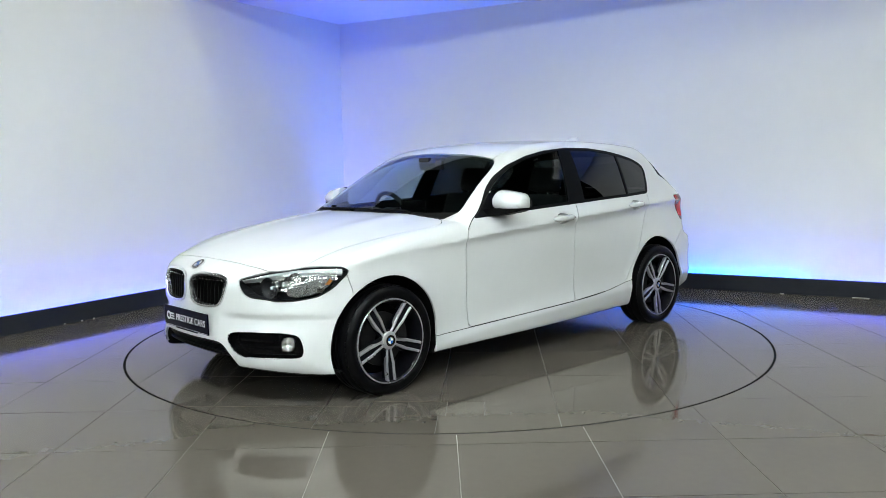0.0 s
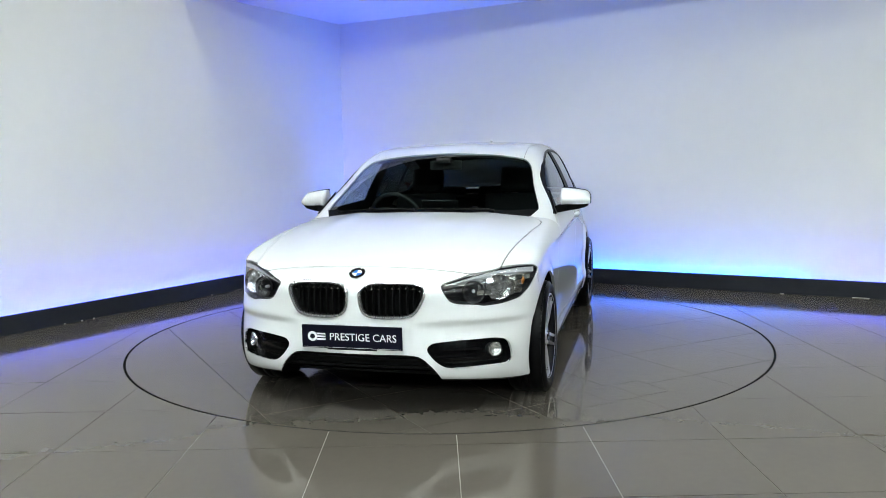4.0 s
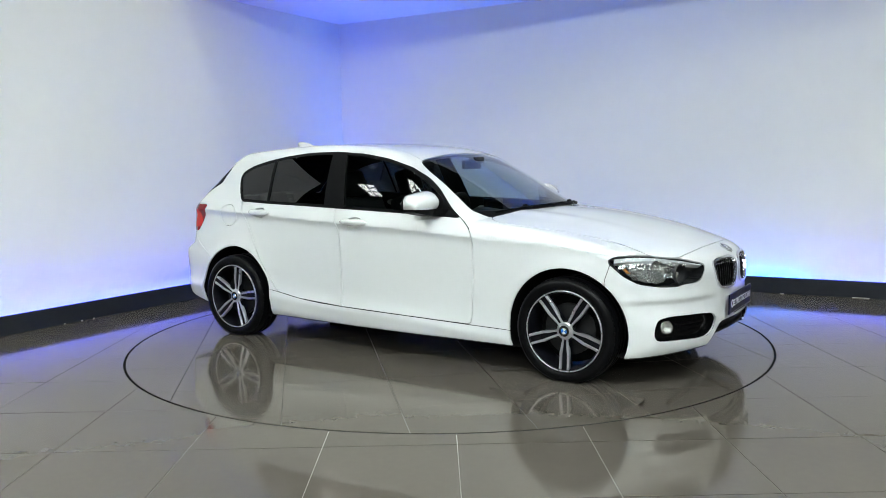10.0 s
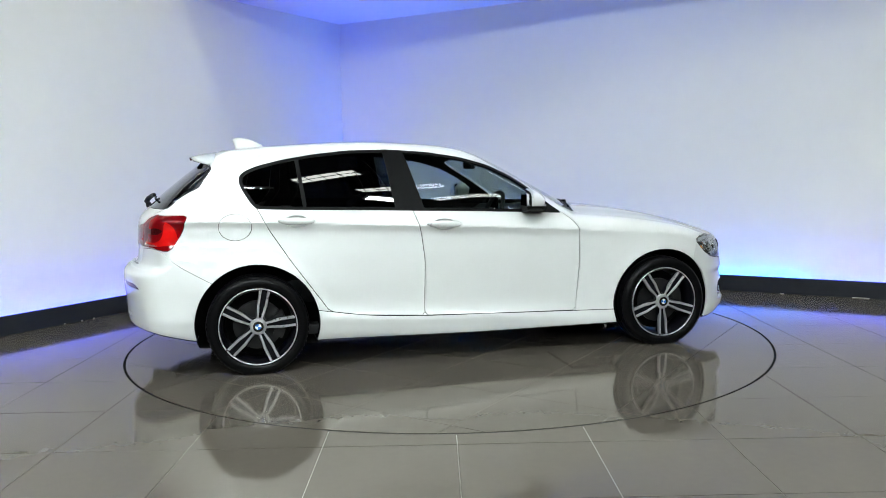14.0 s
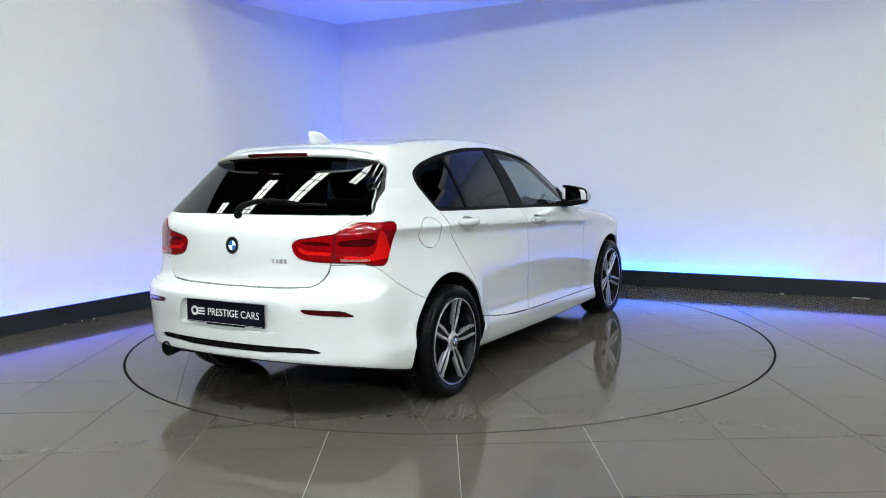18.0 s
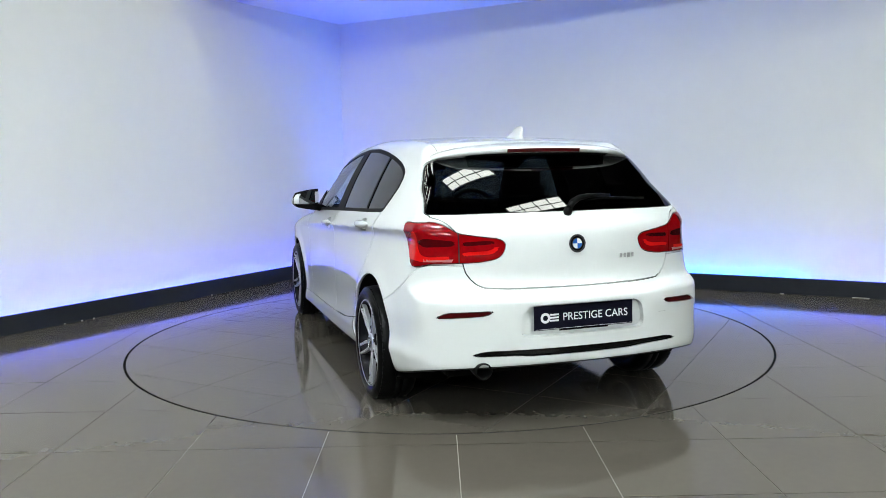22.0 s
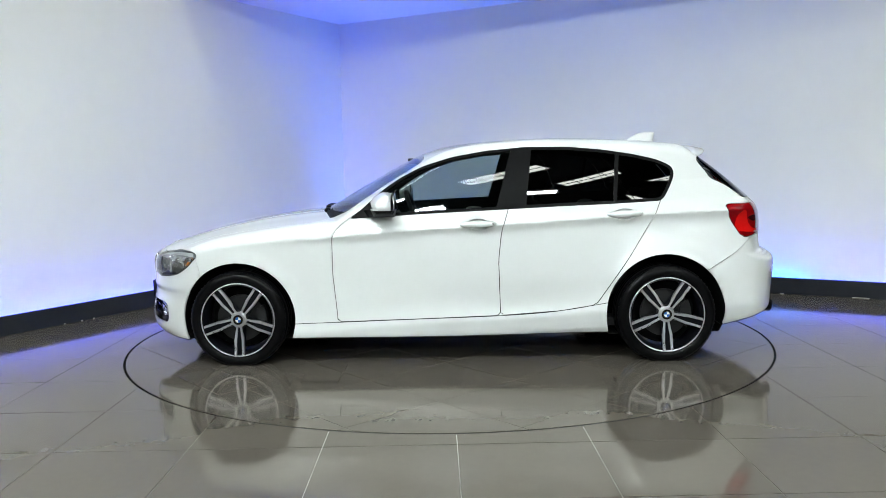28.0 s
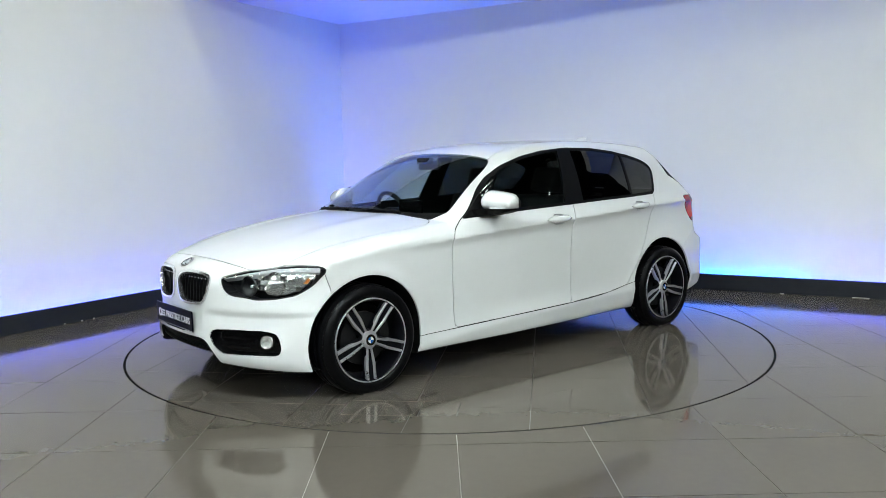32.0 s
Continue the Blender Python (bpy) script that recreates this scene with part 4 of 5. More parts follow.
def text_mesh(body_text, size, width):
    cu = bpy.data.curves.new("letters", "FONT")
    cu.body = body_text
    cu.size = size
    cu.align_x, cu.align_y = "LEFT", "CENTER"
    cu.extrude = 0.0006
    ob = bpy.data.objects.new("letters", cu)
    scene.collection.objects.link(ob)
    me = bpy.data.meshes.new_from_object(ob.evaluated_get(bpy.context.evaluated_depsgraph_get()))
    bpy.data.objects.remove(ob)
    xs = [v.co.x for v in me.vertices]
    k = width / (max(xs) - min(xs))
    x0 = min(xs)
    for v in me.vertices:
        v.co.x = (v.co.x - x0) * k
    return me


def plate(parent, m):
    """A dealer's show plate, 52 by 11 cm, facing +z of m."""
    b = box((-0.262, -0.058, -0.004), (0.262, 0.058, 0.004), m, 0.003)
    ob = part("show_plate", b, M_NAVY, parent, "navy show plate with white lettering")
    me = text_mesh("PRESTIGE CARS", 0.052, 0.345)
    me.materials.append(M_PRINT)
    t = new("lettering", me)
    t.parent = ob
    me.transform(m @ Matrix.Translation((-0.112, -0.001, 0.0045)))
    lg = lathe([(0.013, 0.0045), (0.013, 0.0058), (0.025, 0.0058), (0.025, 0.0045)], 24)
    bmesh.ops.transform(lg, matrix=m @ Matrix.Translation((-0.205, 0, 0)) @ pose(0, 0, 0, 90), verts=lg.verts[:])
    part("logo_disc", lg, M_PRINT, ob)
    for i in range(3):
        part("logo_bar", box((-0.182 - 0.004 * (i == 1), -0.018 + 0.014 * i, 0.0045), (-0.136, -0.010 + 0.014 * i, 0.0058), m), M_PRINT, ob)
    part("rim_strip", box((-0.255, -0.054, 0.0042), (0.255, -0.0525, 0.005), m), M_PRINT, ob)
    tab = box((-0.13, -0.066, -0.004), (0.13, -0.057, 0.0), m, 0.002)
    part("plate_backing", tab, M_MATT, ob)
    return ob


plate(front_bumper, look((2.108, -0.006, 0.417), (1.0, -0.006, 0.43)))
plate(rear_bumper, look((-2.180, 0.002, 0.527), (-1.0, 0.002, 0.50)))

# grille slats
for s in (1, -1):
    for i in range(9):
        yy = 0.055 + i * 0.034
        top = 0.672 - (0.012 if i in (0, 8) else 0)
        bot = 0.518 + (0.02 if i in (0,) else 0.03 * max(0, i - 6))
        xs0 = on_skin(2.0, s * yy, 0.60, 0)[0]
        xt = on_skin(2.0, s * yy, top - 0.01, 0)[0]
        b = loft([[(x - 0.048, s * yy - 0.005, z), (x - 0.048, s * yy + 0.005, z), (x - 0.024, s * yy + 0.003, z), (x - 0.024, s * yy - 0.003, z)] for x, z in ((xs0 + 0.004, bot), (xs0, 0.60), (xt, top))])
        sl = part("grille_slat", b, M_SLAT, front_bumper)
        # small chrome block standing in for the glint on the black slat's top
        part("tip_glint", box((xt - 0.030, s * yy - 0.004, top - 0.022), (xt - 0.008, s * yy + 0.004, top - 0.015), None, 0.001), M_CHROME, sl)

# fog lamps, with bars in the recess
for s in (1, -1):
    p = on_skin(1.87, s * 0.682, 0.337, 0)
    m = facing(p) @ Matrix.Translation((0, 0, -0.035))
    fl = lathe([(0.036, 0.0), (0.036, 0.014), (0.030, 0.016), (0.027, 0.008), (0.015, -0.004), (0.0001, -0.007)], 32)
    bmesh.ops.transform(fl, matrix=m @ pose(0, 0, 0, 90), verts=fl.verts[:])
    f = part("fog_lamp", fl, M_LAMPCHROME, front_bumper, "round fog lamp in a gloss black recess", smooth=True)
    le = lathe([(0.0001, 0.016), (0.016, 0.015), (0.030, 0.012)], 24)
    bmesh.ops.transform(le, matrix=m @ pose(0, 0, 0, 90), verts=le.verts[:])
    part("lens", le, M_LENS, f, smooth=True)
    for z0 in (0.300, 0.345):
        q0, q1 = on_skin(1.95, s * 0.60, z0, 0), on_skin(2.0, s * 0.43, z0 + 0.004, 0)
        d = Vector(q1) - Vector(q0)
        b = box((0, -0.004, -0.005), (d.length, 0.004, 0.005), Matrix.Translation(Vector(q0) - Vector((0.030, 0, 0))) @ d.to_track_quat("X", "Z").to_matrix().to_4x4(), 0.002)
        part("recess_bar", b, M_BLACK, front_bumper)
# lower intake bars
for z0 in (0.268, 0.303):
    b = loft([[(on_skin(2.0, y, 0.30, 0)[0] - dx - 0.03, y, z0 + dz) for dx, dz in ((0, -0.006), (0, 0.006), (0.03, 0.006), (0.03, -0.006))] for y in np.linspace(-0.36, 0.36, 13)])
    part("intake_bar", b, M_SLAT, front_bumper)

# headlamp internals
for s, hl in zip((1, -1), headlamps):
    for x, y, z, r in ((1.80, 0.705, 0.650, 0.066), (1.90, 0.590, 0.637, 0.058)):
        p = on_skin(x, s * y, z, 0)
        n = Vector(body_normal(p[None])[0])
        d = (Vector((1, 0, 0)) * 0.75 + Vector((n.x, n.y, 0)) * 0.5).normalized()
        m = Matrix.Translation(Vector(p) - n * 0.048) @ d.to_track_quat("Z", "Y").to_matrix().to_4x4()
        bo = lathe([(r, 0.028), (r * 0.96, 0.030), (r * 0.86, 0.010), (r * 0.55, -0.012), (r * 0.25, -0.018), (0.0001, -0.018)], 32)
        bmesh.ops.transform(bo, matrix=m @ pose(0, 0, 0, 90), verts=bo.verts[:])
        b = part("reflector_bowl", bo, M_CHROME if y > 0.65 else M_LAMPGREY, hl, "bright round lamp reflector", smooth=True)
        bu = lathe([(0.0001, 0.012), (0.007, 0.010), (0.009, -0.002), (0.009, -0.016)], 16)
        bmesh.ops.transform(bu, matrix=m @ pose(0, 0, 0, 90), verts=bu.verts[:])
        part("bulb_cap", bu, M_CLEARPART, b, smooth=True)
    # cut facets of the bright outer end
    random.seed(7)
    for i in range(7):
        for k in range(3):
            y, z = 0.815 - 0.033 * i, 0.612 + 0.032 * k + 0.002 * i
            p = on_skin(1.8, s * y, z, 0)
            if head_f(abs(p[1]) - p[0], p[2]) > -0.022 or abs(y - 0.705) < 0.05 and k < 2 and i > 1:
                continue
            m = facing(p) @ Matrix.Translation((0, 0, -0.028)) @ pose(0, 0, 0, random.uniform(-22, 22), random.uniform(-28, 28), 0)
            part("facet", box((-0.019, -0.013, -0.004), (0.019, 0.013, 0.004), m, 0.003), M_CHROME if (i + k) % 2 else M_LAMPCHROME, hl)
    # amber turn lamp at the outer end, bright lid along the top
    q = [on_skin(x, s * y, z, 1) - np.array(body_normal(np.array([[x, s * y, z]]))[0]) * 0.030 for x, y, z in ((1.655, 0.82, 0.690), (1.675, 0.815, 0.690), (1.712, 0.80, 0.64), (1.695, 0.80, 0.64))]
    b = loft([[tuple(v) for v in q], [tuple(v - np.array([0.006, s * 0.03, 0])) for v in q]])
    part("turn_lamp", b, M_AMBER, hl, "pale amber turn lamp reflector")
    lid = []
    for t in np.linspace(0, 1, 13):
        u = -0.80 - 0.76 * t
        zt = float(np.interp(-u, [0.80, 0.95, 1.144, 1.374, 1.563], [0.722, 0.728, 0.722, 0.697, 0.668]))
        lo, hi = 0.42, 0.84
        for _ in range(24):
            mid_y = (lo + hi) / 2
            px = on_skin(1.9, s * mid_y, zt, 0)
            if abs(px[1]) - px[0] < u:
                lo = mid_y
            else:
                hi = mid_y
        n = body_normal(px[None])[0]
        a = px - n * 0.006
        lid.append([tuple(a), tuple(a - n * 0.03), tuple(a - n * 0.03 - np.array([0, 0, 0.026 * (1 - t) + 0.006])), tuple(a - np.array([0, 0, 0.022 * (1 - t) + 0.004]))])
    part("bright_lid", loft(lid), M_CLEARPART, hl, "pale strip along the lamp's top")

# ---- mirrors, handles ----
def ellipsoid(bm_name, c, r, seg=24, power=2.4):
    bm = bmesh.new()
    bmesh.ops.create_uvsphere(bm, u_segments=seg, v_segments=seg // 2, radius=1)
    for v in bm.verts:
        k = (abs(v.co.x) ** power + abs(v.co.y) ** power + abs(v.co.z) ** power) ** (-1 / power)
        v.co = Vector((v.co.x * k * r[0] + c[0], v.co.y * k * r[1] + c[1], v.co.z * k * r[2] + c[2]))
    return bm


for (s, _), door in zip(SIDES, front_doors):
    # housing: a rounded cap, flat behind, tapering to the outer end
    secs = []
    for t in np.linspace(0, 1, 13):
        y = 0.834 + 0.184 * t
        h = 0.060 * (1 - 0.28 * t**2) * (1 if t < 0.9 else 1 - 3.5 * (t - 0.9))
        dz = 1.030 - 0.012 * t + (0.0 if t < 0.9 else -0.01 * (t - 0.9) / 0.1)
        xf = 0.488 - 0.055 * t**1.6
        xb = 0.335 - 0.01 * t
        xm = (xf + xb) / 2
        sec = []
        for k in range(20):
            a = 2 * math.pi * k / 20
            ca, sa = math.cos(a), math.sin(a)
            ex = abs(ca) ** 0.75 * (1 if ca > 0 else -1)
            ez = abs(sa) ** 0.75 * (1 if sa > 0 else -1)
            zz = max(dz + ez * h, 0.976 + 0.006 * t)
            xx = xm + ex * (xf - xb) / 2 - 0.035 * max(0, ez) * (1 if ca > 0 else 0.1)
            sec.append((xx, s * y, zz))
        secs.append(sec)
    mi = part("door_mirror", loft(secs), M_PAINT, door, "white door mirror with black base", smooth=True)
    shell = [[(min(x + 0.002, 0.346), y + s * 0.002 * i / 12, 1.03 + (z - 1.03) * 1.05) for x, y, z in sec] for i, sec in enumerate(secs)]
    part("mirror_shell", loft(shell), M_MATT, mi, "black rear half of the mirror", smooth=True)
    lowb = loft([[(xf, s * y, zt), (xb, s * y, zt), (xb + 0.01, s * y, zb_), (xf - 0.02, s * y, zb_)] for y, xf, xb, zt, zb_ in ((0.77, 0.56, 0.38, 0.968, 0.924), (0.83, 0.515, 0.34, 0.978, 0.930), (0.876, 0.485, 0.322, 0.982, 0.938), (0.938, 0.468, 0.325, 0.978, 0.948), (0.983, 0.452, 0.325, 0.979, 0.958), (1.003, 0.43, 0.335, 0.981, 0.968))])
    part("mirror_base", lowb, M_MATT, mi, "black plastic mirror foot")
    ind = loft([[(x + 0.004, s * y, 0.990), (x + 0.004, s * y, 0.981), (x - 0.02, s * y, 0.981), (x - 0.02, s * y, 0.990)] for x, y in ((0.478, 0.902), (0.470, 0.929), (0.456, 0.965), (0.436, 0.992), (0.405, 1.006))])
    part("turn_lamp", ind, M_CLEARPART, mi, "clear turn lamp strip")
    g = loft([[(0.3305, s * (y), z) for y, z in ((0.862, 0.985), (0.862, 1.070), (0.894, 1.082), (0.952, 1.074), (0.976, 1.04), (0.981, 0.985))], [(0.3265, s * (y), z) for y, z in ((0.862, 0.985), (0.862, 1.070), (0.894, 1.082), (0.952, 1.074), (0.976, 1.04), (0.981, 0.985))]])
    part("mirror_glass", g, M_MIRROR, mi, "mirror glass")
    sail = loft([[(x, s * (y + d), z) for x, z, y in ((0.615, 0.930, 0.812), (0.555, 0.972, 0.790), (0.430, 1.075, 0.748), (0.430, 0.945, 0.800))] for d in (0.0, 0.010)])
    part("mirror_sail", sail, M_MATT, door, "black corner piece at the mirror")


def handle(door, s, x0, x1, z0, z1):
    secs = []
    for t in np.linspace(0, 1, 15):
        x = x0 + (x1 - x0) * t
        z = z0 + (z1 - z0) * t
        y = on_skin(x, s, z, 1)[1]
        h = 0.0185 * (1 - abs(2 * t - 1) ** 5) + 0.003
        lift = 0.030 * (1 - abs(2 * t - 1) ** 3) + 0.002
        secs.append([(x, y + s * (lift - 0.014 * (1 - abs(2 * t - 1) ** 3)), z - h), (x, y + s * lift, z - h * 0.8), (x, y + s * (lift + 0.007), z), (x, y + s * lift, z + h * 0.8), (x, y + s * (lift - 0.014 * (1 - abs(2 * t - 1) ** 3)), z + h)])
    hd = part("door_handle", loft(secs), M_PAINT, door, "white body-coloured pull handle", smooth=True)
    if x0 > -0.5:
        q = on_skin(x0 + 0.02, s, z0, 1)
        lk = lathe([(0.0001, 0.030), (0.006, 0.030), (0.007, 0.02)], 12)
        bmesh.ops.transform(lk, matrix=Matrix.Translation((x0 + 0.022, q[1], z0)) @ pose(0, 0, 0, 0, 0, 0 if s > 0 else 180), verts=lk.verts[:])
        part("lock", lk, M_LABEL, hd)


for (s, _), fd, rd in zip(SIDES, front_doors, rear_doors):
    for door, spot, front in ((fd, HANDLES[0], True), (rd, HANDLES[1], False)):
        cup = skin.pieces("handle_cup", s) & ((skin.mid()[:, 0] > -0.6) == front)
        skin.make("handle_cup", cup, M_PAINT, door, depth=0.020, back=True, label="dished cup behind the pull handle")
        handle(door, s, *spot)

# ---- spoiler, aerial, wipers, exhaust ----
def top_z(x, y):
    return float(SCREEN(x) - 0.065 * y * y)


secs = []
for y in np.linspace(-0.572, 0.572, 41):
    xt = -1.752 + 0.26 * y * y + 0.12 * (abs(y) / 0.595) ** 8 * 0.595
    edge = 1 - 0.8 * (abs(y) / 0.572) ** 6
    zt = top_z(xt, y) - 0.012 - 0.050 * (abs(y) / 0.572) ** 5
    x0 = -1.575
    zr = on_skin(x0, y, 1.4, 2)[2]
    th = 0.026 * edge
    secs.append([(x0, y, zr + 0.0025), ((x0 + xt) / 2, y, (zr + zt) / 2 + 0.007 * edge), (xt + 0.012, y, zt + 0.003), (xt, y, zt - 0.006), (xt + 0.010, y, zt - th), (xt + 0.05, y, zt - th - 0.006), (x0, y, zr - 0.03)])
# thin black strip added just below the spoiler's painted underside
under = [[(a, b, c - 0.002), (d, e, f_ - 0.002), (g, h_, i - 0.002), (g, h_, i - 0.006), (d, e, f_ - 0.006)] for (a, b, c), (d, e, f_), (g, h_, i) in [sc[4:7] for sc in secs[6:-6]]]
sp = part("roof_spoiler", loft(secs), M_PAINT, tailgate, "white roof spoiler over the rear glass", smooth=False)
sp.data.shade_smooth()
part("spoiler_under_strip", loft(under), M_DARK, sp, "thin black strip under the spoiler")
bl = loft([[(-1.752 + 0.26 * y * y - 0.004 + k, y, top_z(-1.75, y) - dz) for k, dz in ((-0.001, 0.017), (0.004, 0.036), (0.03, 0.036), (0.03, 0.017))] for y in np.linspace(-0.205, 0.205, 11)])
part("brake_lamp", bl, M_RED_DARK, sp, "long dark red high brake lamp")
fin = loft([[(-1.245 - 0.205 * t - 0.02 * k, w * (1 - k) ** 0.6 * (0.35 + 0.65 * math.sin(math.pi * min(1, t * 0.9 + 0.1)) ** 0.6), z0 + k * h) for k, w in ((0, 0.042), (0.3, 0.026), (0.7, 0.012), (1, 0.003), (1, -0.003), (0.7, -0.012), (0.3, -0.026), (0, -0.042))] for t, h in ((0, 0.004), (0.15, 0.026), (0.4, 0.056), (0.7, 0.073), (0.9, 0.076), (1.0, 0.070)) for z0 in (top_z(-1.245 - 0.205 * t, 0) - 0.004,)])
part("aerial_fin", fin, M_PAINT, roof, "white shark-fin aerial", smooth=True)


def tube(pts, r, n=10):
    P = [Vector(p) for p in pts]
    secs = []
    for i, p in enumerate(P):
        d = (P[min(i + 1, len(P) - 1)] - P[max(i - 1, 0)]).normalized()
        q = d.to_track_quat("Z", "Y").to_matrix()
        rr = r[i] if isinstance(r, (list, tuple)) else r
        secs.append([p + q @ Vector((rr * math.cos(2 * math.pi * k / n), rr * math.sin(2 * math.pi * k / n), 0)) for k in range(n)])
    return loft(secs)


# rear wiper: boss, arm and blade
def glass_pt(y, z, off):
    q = on_skin(-1.9, y, z, 0)
    return q + body_normal(q[None])[0] * off


arm = [glass_pt(0.012, 1.012, 0.035), glass_pt(-0.01, 1.03, 0.04), glass_pt(-0.06, 1.052, 0.036), glass_pt(-0.13, 1.066, 0.03), glass_pt(-0.25, 1.066, 0.026)]
wp = part("rear_wiper", tube(arm, [0.017, 0.017, 0.015, 0.012, 0.008]), M_MATT, tailgate, "black rear wiper", smooth=True)
part("wiper_blade", tube([glass_pt(y, 1.064 - 0.045 * max(0, -y - 0.25), 0.012) for y in np.linspace(-0.12, -0.47, 8)], 0.007), M_MATT, wp, smooth=True)
part("wiper_boss", ellipsoid("b", tuple(glass_pt(0.016, 1.008, 0.012)), (0.018, 0.022, 0.022), 16), M_MATT, wp, smooth=True)


def screen_pt(y, k, off):
    """A point k metres up the screen from its lower edge at y."""
    x = 0.868 - 0.30 * y * y - k * 0.86
    q = on_skin(x, y, 1.0, 2)
    return q + body_normal(q[None])[0] * off


for y0, y1 in ((0.46, -0.12), (-0.04, -0.60)):
    arm = [screen_pt(y0, -0.03, 0.010), screen_pt(y0 - 0.05, -0.016, 0.016), screen_pt((y0 + y1) / 2, -0.006, 0.016), screen_pt(y1 + 0.22, 0.004, 0.014)]
    w = part("wiper_arm", tube(arm, [0.011, 0.008, 0.006, 0.005]), M_MATT, car, "black windscreen wiper", smooth=True)
    part("wiper_blade", tube([screen_pt(y, 0.006, 0.008) for y in np.linspace(y0 - 0.06, y1, 9)], 0.006), M_MATT, w, smooth=True)
for s in (1, -1):
    part("washer_jet", ellipsoid("j", tuple(on_skin(0.80, s * 0.34, 1.0, 2) + np.array([0.03, 0, 0.004])), (0.016, 0.022, 0.008), 12), M_MATT, hood, smooth=True)

ex = lathe([(0.036, -0.06), (0.041, -0.06), (0.042, 0.06), (0.037, 0.064), (0.034, 0.058), (0.034, -0.05), (0.0001, -0.05)], 28)
bmesh.ops.transform(ex, matrix=pose(-2.066, 0.497, 0.290, -6, 0, 90), verts=ex.verts[:])
part("exhaust_tip", ex, M_MATT, car, "dark round exhaust tip", smooth=True)
part("silencer", box((-1.95, 0.28, 0.22), (-1.72, 0.62, 0.33), None, 0.03), M_DARK, car)
for s in (1, -1):
    part("under_tray", box((0.75, s * 0.45 - 0.25, 0.150), (1.0, s * 0.45 + 0.25, 0.170), None, 0.006), M_MATT, car)
# model script on the tailgate, too small to read: plain bars
for i in range(4):
    q = on_skin(-2.0, -0.250 - 0.024 * i, 0.792, 0)
    part("script_bar", box((-0.006 if i < 2 or i == 3 else -0.009, -0.011, 0), (0.006 if i < 2 or i == 3 else 0.009, 0.011, 0.002), facing(q)), M_LABEL, tailgate)
# scuffs
for s, y, z in ((-1, -0.447, 0.508),):
    q = on_skin(-2.0, y, z, 0)
    part("scuff", box((-0.025, -0.001, -0.0002), (0.025, 0.001, 0.0006), facing(q)), M_LABEL, rear_bumper)

# ---- cabin ----
part("cabin_floor", box((-1.5, -0.72, 0.20), (0.95, 0.72, 0.26), None, 0.01), M_CABIN, car)
dash = loft([[(0.86, y, 0.50), (0.83, y, 0.90), (0.72, y, 0.945 - 0.03 * (abs(y) / 0.7) ** 2), (0.50, y, 0.925 + hump), (0.40, y, 0.86 + hump), (0.42, y, 0.62), (0.6, y, 0.5)] for y in np.linspace(-0.70, 0.70, 15) for hump in (0.045 * math.exp(-((y + 0.36) / 0.15) ** 2),)])
part("dashboard", dash, M_CABIN, car, "black moulded dashboard", smooth=False)
part("screen_display", box((0.39, -0.13, 0.92), (0.405, 0.13, 1.01), None, 0.006), M_BLACK, car)
sw = bmesh.new()
ring = [[None] * 8 for _ in range(32)]
for i in range(32):
    a = 2 * math.pi * i / 32
    for k in range(8):
        b2 = 2 * math.pi * k / 8
        rr = 0.178 + 0.016 * math.cos(b2)
        ring[i][k] = sw.verts.new((0.016 * math.sin(b2), rr * math.cos(a), rr * math.sin(a)))
for i in range(32):
    for k in range(8):
        sw.faces.new((ring[i][k], ring[(i + 1) % 32][k], ring[(i + 1) % 32][(k + 1) % 8], ring[i][(k + 1) % 8]))
sm = pose(0.28, -0.36, 0.885, 0, 22, 0)
add_box(sw, (-0.01, -0.17, -0.03), (0.015, 0.17, 0.03), None, 0.008)
add_box(sw, (-0.02, -0.07, -0.075), (0.02, 0.07, 0.06), None, 0.015)
add_box(sw, (0.0, -0.03, -0.03), (0.2, 0.03, 0.03), None, 0.01)
bmesh.ops.transform(sw, matrix=sm, verts=sw.verts[:])
part("steering_wheel", sw, M_CABIN, car, "black three-spoke steering wheel", smooth=True)
part("cabin_mirror", box((0.205, -0.115, 1.215), (0.235, 0.115, 1.28), pose(0, 0, 0), 0.014), M_CABIN, car, "black interior mirror")
part("mirror_stalk", box((0.225, -0.05, 1.26), (0.30, 0.05, 1.30), None, 0.01), M_CABIN, car)


def seat(x, y, w, rake, tall):
    base = box((x - 0.24, y - w, 0.38), (x + 0.27, y + w, 0.54), None, 0.05)
    st = part("seat", base, M_CLOTH, car, "black cloth seat", smooth=True)
    m = Matrix.Translation((x - 0.20, y, 0.50)) @ pose(0, 0, 0, 0, -rake, 0)
    part("backrest", box((-0.14, -w * 0.96, 0), (0.02, w * 0.96, tall), m, 0.055), M_CLOTH, st, smooth=True)
    if w < 0.4:
        part("headrest", box((-0.10, -0.125, tall + 0.03), (0.0, 0.125, tall + 0.215), m, 0.045), M_CLOTH, st, smooth=True)
        for dy in (-0.05, 0.05):
            part("headrest_post", tube([m @ Vector((-0.05, dy, tall - 0.02)), m @ Vector((-0.05, dy, tall + 0.06))], 0.006), M_CHROME, st)
    else:
        for dy in (-0.36, 0.0, 0.36):
            part("headrest", box((-0.09, dy - 0.12, tall + 0.0), (-0.01, dy + 0.12, tall + 0.12), m, 0.035), M_CLOTH, st, smooth=True)
    return st


for y in (-0.365, 0.365):
    seat(-0.12, y, 0.25, 20, 0.56)
seat(-0.93, 0.0, 0.62, 24, 0.50)
part("parcel_shelf", box((-1.85, -0.60, 0.955), (-1.30, 0.60, 0.975), None, 0.006), M_CABIN, car)


